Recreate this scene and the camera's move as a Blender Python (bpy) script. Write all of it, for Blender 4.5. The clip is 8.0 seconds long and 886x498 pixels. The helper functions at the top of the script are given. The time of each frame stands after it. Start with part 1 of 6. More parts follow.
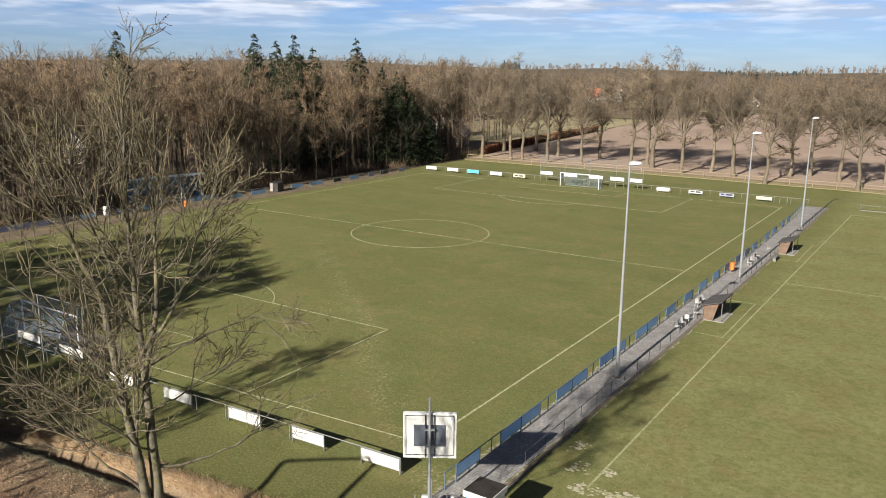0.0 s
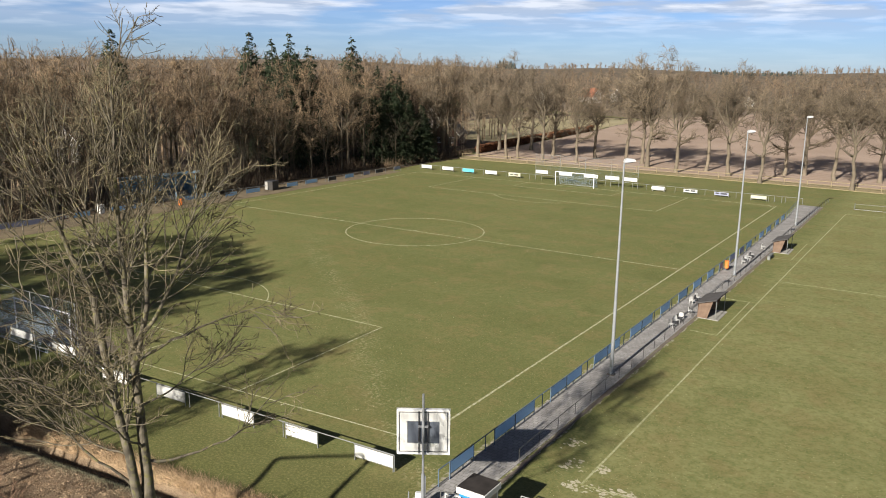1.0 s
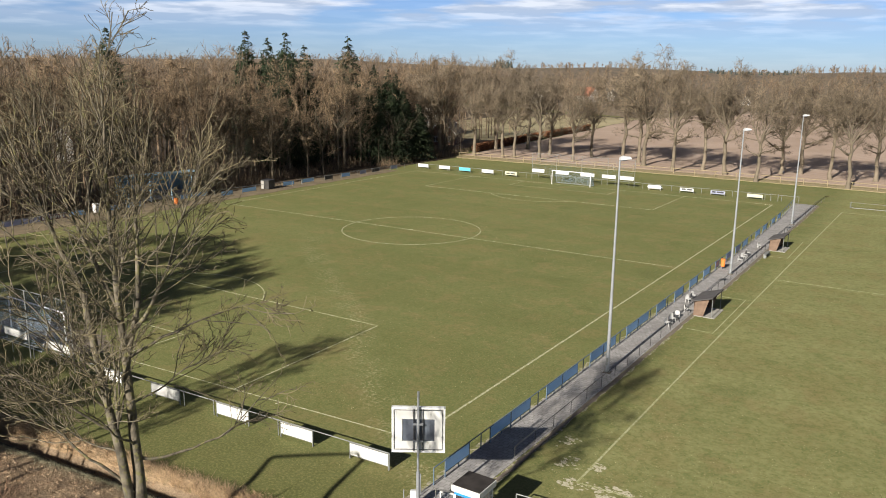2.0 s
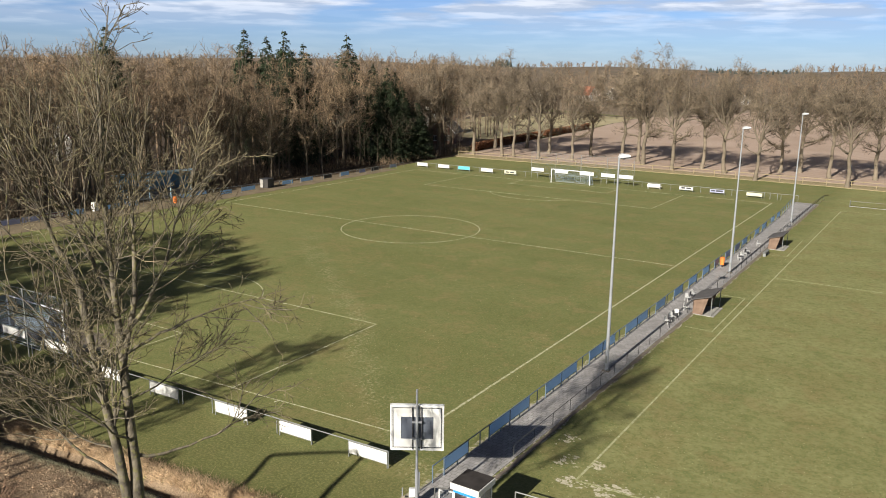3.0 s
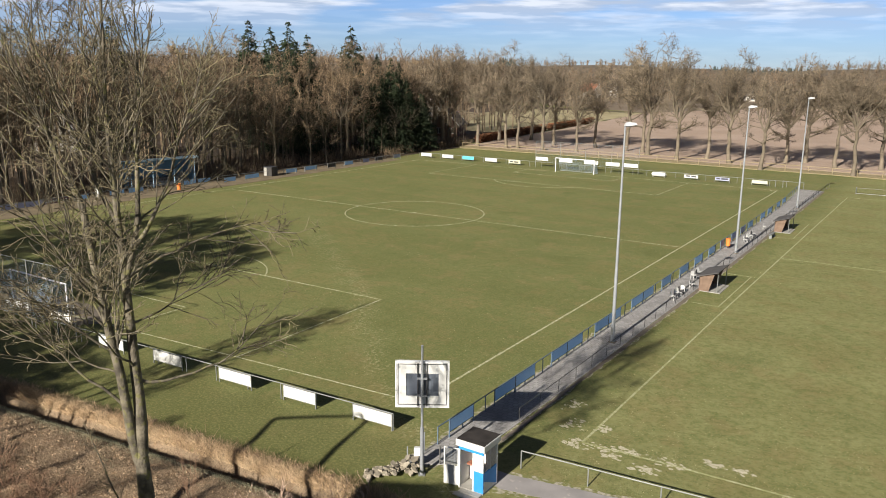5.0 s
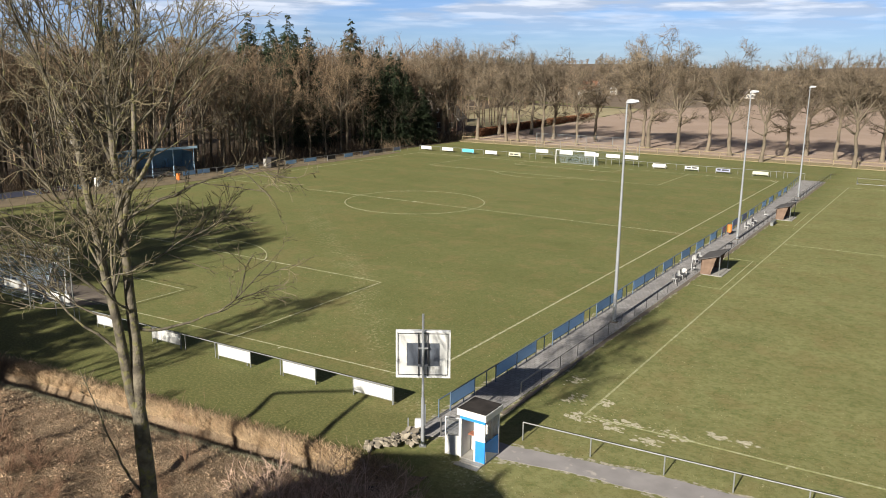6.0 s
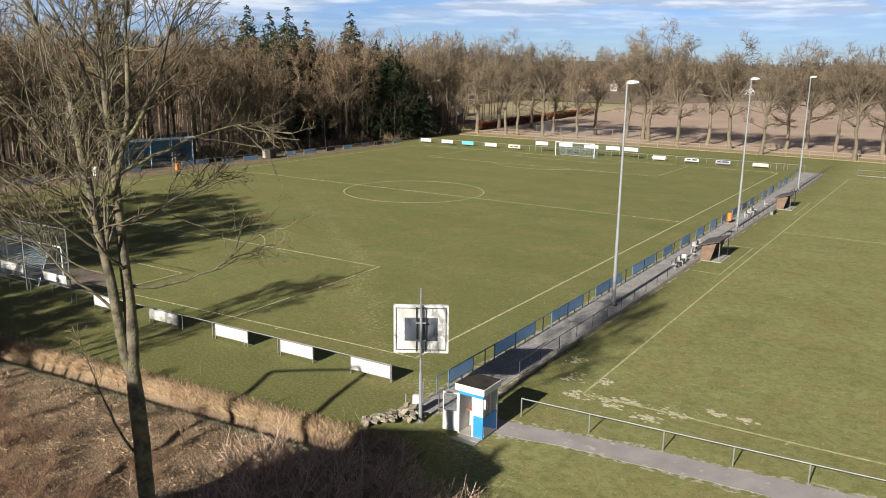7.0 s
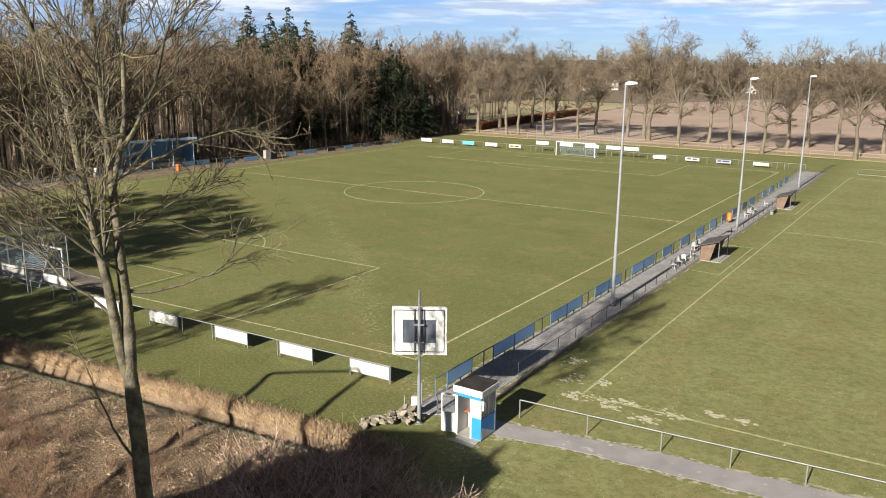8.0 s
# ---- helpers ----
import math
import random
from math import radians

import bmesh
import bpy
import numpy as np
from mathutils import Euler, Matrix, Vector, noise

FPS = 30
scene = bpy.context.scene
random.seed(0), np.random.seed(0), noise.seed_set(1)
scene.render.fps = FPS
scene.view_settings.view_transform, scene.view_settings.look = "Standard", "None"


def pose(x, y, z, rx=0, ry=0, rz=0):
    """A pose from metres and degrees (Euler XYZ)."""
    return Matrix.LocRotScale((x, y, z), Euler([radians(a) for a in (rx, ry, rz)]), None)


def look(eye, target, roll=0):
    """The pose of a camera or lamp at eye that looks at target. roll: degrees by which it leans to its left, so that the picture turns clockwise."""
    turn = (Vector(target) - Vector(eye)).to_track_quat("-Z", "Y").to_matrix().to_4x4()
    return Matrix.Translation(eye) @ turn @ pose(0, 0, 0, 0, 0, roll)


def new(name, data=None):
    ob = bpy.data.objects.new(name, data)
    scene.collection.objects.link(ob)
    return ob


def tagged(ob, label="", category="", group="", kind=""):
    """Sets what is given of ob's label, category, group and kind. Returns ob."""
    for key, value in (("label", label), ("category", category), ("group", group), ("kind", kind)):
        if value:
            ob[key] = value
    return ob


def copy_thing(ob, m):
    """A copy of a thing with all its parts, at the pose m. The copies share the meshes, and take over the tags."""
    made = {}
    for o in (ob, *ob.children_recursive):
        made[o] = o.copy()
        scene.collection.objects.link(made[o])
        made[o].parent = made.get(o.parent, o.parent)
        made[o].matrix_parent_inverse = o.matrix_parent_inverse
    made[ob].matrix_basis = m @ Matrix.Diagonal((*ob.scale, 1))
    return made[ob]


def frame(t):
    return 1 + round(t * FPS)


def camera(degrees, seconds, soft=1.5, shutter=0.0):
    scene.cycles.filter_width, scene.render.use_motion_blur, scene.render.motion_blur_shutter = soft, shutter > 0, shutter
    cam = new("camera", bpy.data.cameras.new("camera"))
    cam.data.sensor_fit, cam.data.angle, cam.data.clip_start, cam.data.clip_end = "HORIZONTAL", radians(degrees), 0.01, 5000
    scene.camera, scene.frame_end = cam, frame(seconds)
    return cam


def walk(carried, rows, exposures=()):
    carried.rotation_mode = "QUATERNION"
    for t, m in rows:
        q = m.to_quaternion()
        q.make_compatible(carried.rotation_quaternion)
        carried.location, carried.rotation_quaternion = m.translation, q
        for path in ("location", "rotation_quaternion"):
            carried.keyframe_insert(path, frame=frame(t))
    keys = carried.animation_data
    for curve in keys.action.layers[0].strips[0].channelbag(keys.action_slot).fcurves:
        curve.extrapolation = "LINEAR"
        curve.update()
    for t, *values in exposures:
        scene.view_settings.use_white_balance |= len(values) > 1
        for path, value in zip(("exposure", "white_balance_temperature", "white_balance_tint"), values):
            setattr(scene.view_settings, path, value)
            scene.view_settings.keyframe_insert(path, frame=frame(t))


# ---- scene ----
cam = camera(58.45, 8.0, soft=1.0)
PATH = [  # seconds, place, heading, pitch, lean
    (0, 23.133, -31.261, 20.261, 33.525, -12.785, 0.551),
    (0.5, 23.176, -31.229, 20.121, 33.395, -12.777, 0.605),
    (1, 23.177, -31.173, 20.090, 33.197, -12.806, 0.670),
    (1.5, 23.222, -31.111, 20.010, 33.061, -12.821, 0.666),
    (3, 23.208, -30.976, 19.871, 32.939, -12.891, 0.646),
    (3.5, 23.250, -31.046, 19.629, 33.118, -12.899, 0.622),
    (4, 23.243, -31.078, 19.161, 33.229, -12.913, 0.631),
    (4.5, 23.257, -31.137, 18.556, 33.222, -12.888, 0.612),
    (6, 23.189, -31.145, 16.467, 33.181, -12.896, 0.588),
    (6.5, 23.182, -31.150, 15.809, 33.139, -12.963, 0.699),
    (7, 23.245, -31.106, 15.426, 33.150, -13.066, 0.727),
    (7.5, 23.304, -31.092, 15.437, 33.171, -13.133, 0.677),
    (8, 23.413, -31.072, 15.572, 33.277, -13.123, 0.557),
]


def aim(x, y, z, yaw, pitch, roll):
    a, b = radians(yaw), radians(pitch)
    ahead = Vector((-math.sin(a) * math.cos(b), math.cos(a) * math.cos(b), math.sin(b)))
    return look((x, y, z), Vector((x, y, z)) + ahead, roll)


walk(cam, [(r[0], aim(*r[1:])) for r in PATH], exposures=[(0, 0.92), (6.0, 0.94), (7.0, 0.92), (7.5, 1.05), (8.0, 1.09)])

# ---- world and light ----
SUN_ELEVATION = 26.0
world = bpy.data.worlds.new("world")
scene.world = world
world.use_nodes = True
wt = world.node_tree
wt.nodes.clear()
w_out = wt.nodes.new("ShaderNodeOutputWorld")
w_bg = wt.nodes.new("ShaderNodeBackground")
w_sky = wt.nodes.new("ShaderNodeTexSky")
w_sky.sky_type = "NISHITA"
w_sky.sun_disc = False
w_sky.sun_elevation = radians(SUN_ELEVATION)
w_sky.sun_rotation = radians(180)
w_sky.air_density, w_sky.dust_density, w_sky.ozone_density = 1.0, 0.1, 1.5
w_co = wt.nodes.new("ShaderNodeTexCoord")
w_map = wt.nodes.new("ShaderNodeMapping")
w_map.inputs["Scale"].default_value = (1.0, 1.0, 9.0)
w_map.inputs["Location"].default_value = (0.35, 0.1, 0.3)
w_noise = wt.nodes.new("ShaderNodeTexNoise")
w_noise.inputs["Scale"].default_value = 6.0
w_noise.inputs["Detail"].default_value = 9
w_noise.inputs["Roughness"].default_value = 0.5
w_ramp = wt.nodes.new("ShaderNodeValToRGB")
w_ramp.color_ramp.elements[0].position, w_ramp.color_ramp.elements[1].position = 0.41, 0.55
w_shape = wt.nodes.new("ShaderNodeTexNoise")
w_shape.inputs["Scale"].default_value = 15.0
w_shape.inputs["Detail"].default_value = 6
w_tone = wt.nodes.new("ShaderNodeMix")
w_tone.data_type = "RGBA"
w_tone.inputs["A"].default_value = (5.6, 6.6, 8.4, 1)
w_tone.inputs["B"].default_value = (9.4, 10.0, 11.2, 1)
w_tr = wt.nodes.new("ShaderNodeValToRGB")
w_tr.color_ramp.elements[0].position, w_tr.color_ramp.elements[1].position = 0.46, 0.62
w_mix = wt.nodes.new("ShaderNodeMix")
w_mix.data_type = "RGBA"
w_fac = wt.nodes.new("ShaderNodeMath")
w_fac.operation = "MULTIPLY_ADD"
w_fac.inputs[1].default_value, w_fac.inputs[2].default_value = 0.85, 0.1
lk = wt.links.new
lk(w_co.outputs["Generated"], w_map.inputs["Vector"])
lk(w_map.outputs["Vector"], w_noise.inputs["Vector"])
lk(w_map.outputs["Vector"], w_shape.inputs["Vector"])
lk(w_noise.outputs["Fac"], w_ramp.inputs["Fac"])
lk(w_shape.outputs["Fac"], w_tr.inputs["Fac"])
lk(w_tr.outputs["Color"], w_tone.inputs["Factor"])
w_xyz = wt.nodes.new("ShaderNodeSeparateXYZ")
lk(w_co.outputs["Generated"], w_xyz.inputs[0])
w_low = wt.nodes.new("ShaderNodeMapRange")
w_low.inputs["From Min"].default_value, w_low.inputs["From Max"].default_value = 0.035, 0.075
w_high = wt.nodes.new("ShaderNodeMapRange")
w_high.inputs["From Min"].default_value, w_high.inputs["From Max"].default_value = 0.26, 0.11
w_band = wt.nodes.new("ShaderNodeMath")
w_band.operation = "MULTIPLY"
w_amount = wt.nodes.new("ShaderNodeMath")
w_amount.operation = "MULTIPLY"
lk(w_xyz.outputs["Z"], w_low.inputs["Value"])
lk(w_xyz.outputs["Z"], w_high.inputs["Value"])
lk(w_low.outputs["Result"], w_band.inputs[0])
lk(w_high.outputs["Result"], w_band.inputs[1])
lk(w_ramp.outputs["Color"], w_amount.inputs[0])
lk(w_band.outputs[0], w_amount.inputs[1])
lk(w_amount.outputs[0], w_fac.inputs[0])
lk(w_fac.outputs[0], w_mix.inputs["Factor"])
w_tint = wt.nodes.new("ShaderNodeMix")
w_tint.data_type, w_tint.blend_type = "RGBA", "MULTIPLY"
w_tint.inputs["Factor"].default_value = 1.0
w_deep = wt.nodes.new("ShaderNodeMix")
w_deep.data_type = "RGBA"
w_deep.inputs["A"].default_value = (0.455, 0.655, 1.20, 1)
w_deep.inputs["B"].default_value = (0.022, 0.037, 0.105, 1)
w_rise = wt.nodes.new("ShaderNodeMapRange")
w_rise.inputs["From Min"].default_value, w_rise.inputs["From Max"].default_value = 0.11, 0.30
lk(w_xyz.outputs["Z"], w_rise.inputs["Value"])
lk(w_rise.outputs["Result"], w_deep.inputs["Factor"])
wt.links.new(w_deep.outputs["Result"], w_tint.inputs["B"])
lk(w_sky.outputs["Color"], w_tint.inputs["A"])
lk(w_tint.outputs["Result"], w_mix.inputs["A"])
lk(w_tone.outputs["Result"], w_mix.inputs["B"])
lk(w_mix.outputs["Result"], w_bg.inputs["Color"])
w_bg.inputs["Strength"].default_value = 0.048
lk(w_bg.outputs["Background"], w_out.inputs["Surface"])

sun_data = bpy.data.lights.new("sun", "SUN")
sun_data.energy = 5.0
sun_data.angle = radians(0.55)
sun_data.color = (1.0, 0.93, 0.82)
sun = new("sun", sun_data)
_e = radians(SUN_ELEVATION)
sun.matrix_world = look((0, -60, 60), (0, -60 + math.cos(_e), 60 - math.sin(_e)))


# ---- materials ----
def mat(name, col, col2=None, scale=3.0, rough=0.85, metal=0.0, bump=0.0, bump_scale=None, spots=None, spot_scale=12.0, spot_at=0.62, random_tint=0.0, island=0.0, spec=0.3):
    """Two colours mixed by noise, a second scale of spots, a fine relief, and a shift of value from object to object."""
    m = bpy.data.materials.new(name)
    m.use_nodes = True
    t = m.node_tree
    b = t.nodes["Principled BSDF"]
    b.inputs["Roughness"].default_value, b.inputs["Metallic"].default_value = rough, metal
    b.inputs["Specular IOR Level"].default_value = spec
    co = t.nodes.new("ShaderNodeTexCoord")
    col2 = col2 or tuple(c * 0.8 for c in col)
    n1 = t.nodes.new("ShaderNodeTexNoise")
    n1.inputs["Scale"].default_value, n1.inputs["Detail"].default_value = scale, 6
    t.links.new(co.outputs["Object"], n1.inputs["Vector"])
    r1 = t.nodes.new("ShaderNodeValToRGB")
    r1.color_ramp.elements[0].position, r1.color_ramp.elements[1].position = 0.35, 0.65
    r1.color_ramp.elements[0].color, r1.color_ramp.elements[1].color = (*col, 1), (*col2, 1)
    t.links.new(n1.outputs["Fac"], r1.inputs["Fac"])
    last = r1.outputs["Color"]
    if spots:
        n2 = t.nodes.new("ShaderNodeTexNoise")
        n2.inputs["Scale"].default_value, n2.inputs["Detail"].default_value = spot_scale, 4
        t.links.new(co.outputs["Object"], n2.inputs["Vector"])
        r2 = t.nodes.new("ShaderNodeValToRGB")
        r2.color_ramp.elements[0].position, r2.color_ramp.elements[1].position = spot_at, spot_at + 0.1
        t.links.new(n2.outputs["Fac"], r2.inputs["Fac"])
        mx = t.nodes.new("ShaderNodeMix")
        mx.data_type = "RGBA"
        t.links.new(r2.outputs["Color"], mx.inputs["Factor"])
        t.links.new(last, mx.inputs["A"])
        mx.inputs["B"].default_value = (*spots, 1)
        last = mx.outputs["Result"]
    for amount, node, out in ((random_tint, "ShaderNodeObjectInfo", "Random"), (island, "ShaderNodeNewGeometry", "Random Per Island")):
        if amount:
            rnd = t.nodes.new(node)
            mr = t.nodes.new("ShaderNodeMapRange")
            mr.inputs["To Min"].default_value, mr.inputs["To Max"].default_value = 1 - amount, 1 + amount
            t.links.new(rnd.outputs[out], mr.inputs["Value"])
            hs = t.nodes.new("ShaderNodeHueSaturation")
            t.links.new(mr.outputs["Result"], hs.inputs["Value"])
            t.links.new(last, hs.inputs["Color"])
            last = hs.outputs["Color"]
    t.links.new(last, b.inputs["Base Color"])
    if bump:
        n3 = t.nodes.new("ShaderNodeTexNoise")
        n3.inputs["Scale"].default_value, n3.inputs["Detail"].default_value = bump_scale or scale * 6, 5
        t.links.new(co.outputs["Object"], n3.inputs["Vector"])
        bp = t.nodes.new("ShaderNodeBump")
        bp.inputs["Strength"].default_value, bp.inputs["Distance"].default_value = bump, 0.03
        t.links.new(n3.outputs["Fac"], bp.inputs["Height"])
        t.links.new(bp.outputs["Normal"], b.inputs["Normal"])
    return m


class Nodes:
    """Short ways to wire a material."""

    def __init__(self, name, rough=0.9, spec=0.2):
        self.m = bpy.data.materials.new(name)
        self.m.use_nodes = True
        self.t = self.m.node_tree
        self.b = self.t.nodes["Principled BSDF"]
        self.b.inputs["Roughness"].default_value = rough
        self.b.inputs["Specular IOR Level"].default_value = spec
        self.co = self.t.nodes.new("ShaderNodeTexCoord").outputs["Object"]
        xyz = self.t.nodes.new("ShaderNodeSeparateXYZ")
        self.link(self.co, xyz.inputs[0])
        self.x, self.y, self.z = xyz.outputs

    def link(self, a, b):
        self.t.links.new(a, b)

    def noise(self, scale, detail=4, rough=0.5, stretch=(1, 1, 1)):
        v = self.co
        if stretch != (1, 1, 1):
            mp = self.t.nodes.new("ShaderNodeMapping")
            mp.inputs["Scale"].default_value = stretch
            self.link(v, mp.inputs["Vector"])
            v = mp.outputs["Vector"]
        n = self.t.nodes.new("ShaderNodeTexNoise")
        n.inputs["Scale"].default_value, n.inputs["Detail"].default_value, n.inputs["Roughness"].default_value = scale, detail, rough
        self.link(v, n.inputs["Vector"])
        return n.outputs["Fac"]

    def math(self, op, a, b=0.0, c=0.0):
        n = self.t.nodes.new("ShaderNodeMath")
        n.operation = op
        for k, v in enumerate((a, b, c)):
            if isinstance(v, (int, float)):
                n.inputs[k].default_value = v
            else:
                self.link(v, n.inputs[k])
        return n.outputs[0]

    def step(self, v, lo, hi):
        """0 at lo, 1 at hi, smooth between."""
        n = self.t.nodes.new("ShaderNodeMapRange")
        n.interpolation_type = "SMOOTHSTEP"
        n.inputs["From Min"].default_value, n.inputs["From Max"].default_value = lo, hi
        self.link(v, n.inputs["Value"])
        return n.outputs["Result"]

    def mix(self, f, a, b):
        n = self.t.nodes.new("ShaderNodeMix")
        n.data_type = "RGBA"
        for sock, v in (("Factor", f), ("A", a), ("B", b)):
            if isinstance(v, tuple):
                n.inputs[sock].default_value = (*v, 1)
            elif isinstance(v, (int, float)):
                n.inputs[sock].default_value = v
            else:
                self.link(v, n.inputs[sock])
        return n.outputs["Result"]

    def bump(self, h, strength=0.5, distance=0.03):
        bp = self.t.nodes.new("ShaderNodeBump")
        bp.inputs["Strength"].default_value, bp.inputs["Distance"].default_value = strength, distance
        self.link(h, bp.inputs["Height"])
        self.link(bp.outputs["Normal"], self.b.inputs["Normal"])

    def done(self, colour):
        self.link(colour, self.b.inputs["Base Color"])
        return self.m


def make_grass():
    """Winter turf: green and straw in patches, worn spots near the goals, corners and along a trodden trail."""
    n = Nodes("grass")
    big = n.noise(0.045, 5)
    mid = n.noise(0.5, 6, 0.6)
    fine = n.noise(7.0, 6, 0.7)
    c = n.mix(n.step(big, 0.35, 0.65), GRASS_A, GRASS_B)
    # the second pitch is straw-coloured
    east = n.step(n.math("ADD", n.x, n.math("MULTIPLY", mid, 2.0)), 7.0, 11.0)
    c = n.mix(n.math("MULTIPLY", east, 0.8), c, GRASS_C)
    c = n.mix(n.math("MULTIPLY", n.step(mid, 0.5, 0.75), 0.5), c, GRASS_D)
    patch = n.noise(0.19, 6, 0.6)
    c = n.mix(n.math("MULTIPLY", n.step(patch, 0.48, 0.66), 0.6), c, (0.195, 0.170, 0.070))
    c = n.mix(n.math("MULTIPLY", n.step(patch, 0.46, 0.30), 0.5), c, (0.072, 0.092, 0.026))
    # mottles of brown thatch and fresher green, a few steps across
    mottle, mottle2 = n.noise(0.32, 6, 0.65), n.noise(0.9, 5, 0.7)
    c = n.mix(n.math("MULTIPLY", n.step(mottle, 0.50, 0.62), 0.55), c, (0.215, 0.172, 0.078))
    c = n.mix(n.math("MULTIPLY", n.step(mottle2, 0.50, 0.36), 0.45), c, (0.098, 0.132, 0.040))
    # darker, browner turf between the end rail and the ditch
    south = n.math("MULTIPLY", n.step(n.math("ADD", n.y, n.math("MULTIPLY", mid, 1.6)), -0.4, -2.2), n.step(n.x, 5.0, 2.0))
    c = n.mix(n.math("MULTIPLY", south, 0.6), c, (0.092, 0.094, 0.032))
    # mown bands across the pitch
    band = n.math("SINE", n.math("MULTIPLY", n.y, 2 * math.pi / 11.0))
    c = n.mix(n.math("MULTIPLY", n.step(band, -0.4, 0.4), 0.13), c, (0.075, 0.085, 0.02))
    c = n.mix(n.math("MULTIPLY", n.step(n.noise(2.2, 6, 0.75), 0.42, 0.62), 0.5), c, (0.080, 0.092, 0.024))
    c = n.mix(n.math("MULTIPLY", n.step(fine, 0.46, 0.62), 0.65), c, (0.215, 0.200, 0.078))
    c = n.mix(n.math("MULTIPLY", n.step(n.noise(5.0, 6, 0.8), 0.54, 0.64), 0.4), c, (0.060, 0.074, 0.022))
    # trodden trail
    tx = n.math("ADD", n.x, n.math("MULTIPLY", n.math("SINE", n.math("MULTIPLY", n.y, 0.25)), 0.5))
    trail = n.math("ABSOLUTE", n.math("ADD", tx, n.math("MULTIPLY_ADD", n.y, TRAIL[0], TRAIL[1])))
    trail = n.math("SUBTRACT", 1.0, n.step(trail, 0.3, 3.0))
    trail = n.math("MULTIPLY", trail, n.math("MULTIPLY", n.step(n.noise(4.2, 5, 0.7), 0.52, 0.60), n.step(n.noise(0.35, 3), 0.35, 0.6)))
    trail = n.math("MULTIPLY", trail, n.math("SUBTRACT", 1.0, n.step(n.y, 34.0, 44.0)))
    c = n.mix(n.math("MULTIPLY", trail, 0.65), c, (0.40, 0.365, 0.21))
    # pale worn spots all over
    c = n.mix(n.math("MULTIPLY", n.step(n.noise(2.2, 6, 0.75), 0.62, 0.69), 0.6), c, (0.37, 0.335, 0.185))
    n.bump(n.noise(14.0, 5, 0.7), 0.6, 0.04)
    return n.done(c)


GRASS_A, GRASS_B, GRASS_C, GRASS_D = (0.128, 0.145, 0.051), (0.154, 0.167, 0.063), (0.245, 0.247, 0.108), (0.182, 0.180, 0.078)
TRAIL = (1.108, -1.6)
M_GRASS = make_grass()


def make_rough():
    n = Nodes("dry_litter")
    a, b2, f = n.noise(0.6, 5), n.noise(5.0, 6, 0.7), n.noise(16.0, 5, 0.7)
    c = n.mix(n.step(a, 0.35, 0.65), (0.32, 0.235, 0.155), (0.21, 0.15, 0.097))
    c = n.mix(n.math("MULTIPLY", n.step(b2, 0.45, 0.7), 0.7), c, (0.38, 0.295, 0.20))
    c = n.mix(n.math("MULTIPLY", n.step(f, 0.47, 0.6), 0.65), c, (0.05, 0.036, 0.025))
    c = n.mix(n.math("MULTIPLY", n.step(n.noise(1.7, 6, 0.75), 0.55, 0.66), 0.6), c, (0.30, 0.185, 0.10))
    n.bump(f, 1.0, 0.12)
    return n.done(c)


def make_soil():
    n = Nodes("ploughed_soil")
    furrow = n.math("SINE", n.math("MULTIPLY", n.math("ADD", n.x, n.math("MULTIPLY", n.y, -0.35)), 3.2))
    c = n.mix(n.step(n.noise(0.05, 5), 0.35, 0.65), (0.33, 0.25, 0.195), (0.39, 0.30, 0.24))
    c = n.mix(n.math("MULTIPLY", n.step(furrow, 0.0, 1.0), 0.18), c, (0.22, 0.15, 0.11))
    c = n.mix(n.math("MULTIPLY", n.step(n.noise(1.6, 6, 0.7), 0.45, 0.7), 0.35), c, (0.22, 0.155, 0.115))
    n.bump(n.noise(2.5, 5), 0.8, 0.12)
    return n.done(c)


def make_paving():
    n = Nodes("grey_paving", 0.75, 0.3)
    br = n.t.nodes.new("ShaderNodeTexBrick")
    br.inputs["Scale"].default_value = 1.0
    br.inputs["Brick Width"].default_value, br.inputs["Row Height"].default_value = 0.3, 0.3
    br.inputs["Mortar Size"].default_value = 0.012
    br.inputs["Color1"].default_value, br.inputs["Color2"].default_value = (0.355, 0.345, 0.335, 1), (0.27, 0.262, 0.26, 1)
    br.inputs["Mortar"].default_value = (0.15, 0.14, 0.13, 1)
    n.link(n.co, br.inputs["Vector"])
    c = n.mix(n.math("MULTIPLY", n.step(n.noise(0.5, 6, 0.65), 0.42, 0.66), 0.55), br.outputs["Color"], (0.165, 0.155, 0.152))
    c = n.mix(n.math("MULTIPLY", n.step(n.noise(2.6, 5, 0.7), 0.55, 0.7), 0.5), c, (0.14, 0.145, 0.10))
    n.bump(n.noise(20, 4), 0.3, 0.01)
    return n.done(c)


def make_line(name, col, col2):
    """Chalk worn thin on the turf."""
    n = Nodes(name)
    wear = n.step(n.noise(3.2, 6, 0.7), 0.36, 0.6)
    return n.done(n.mix(wear, col, col2))


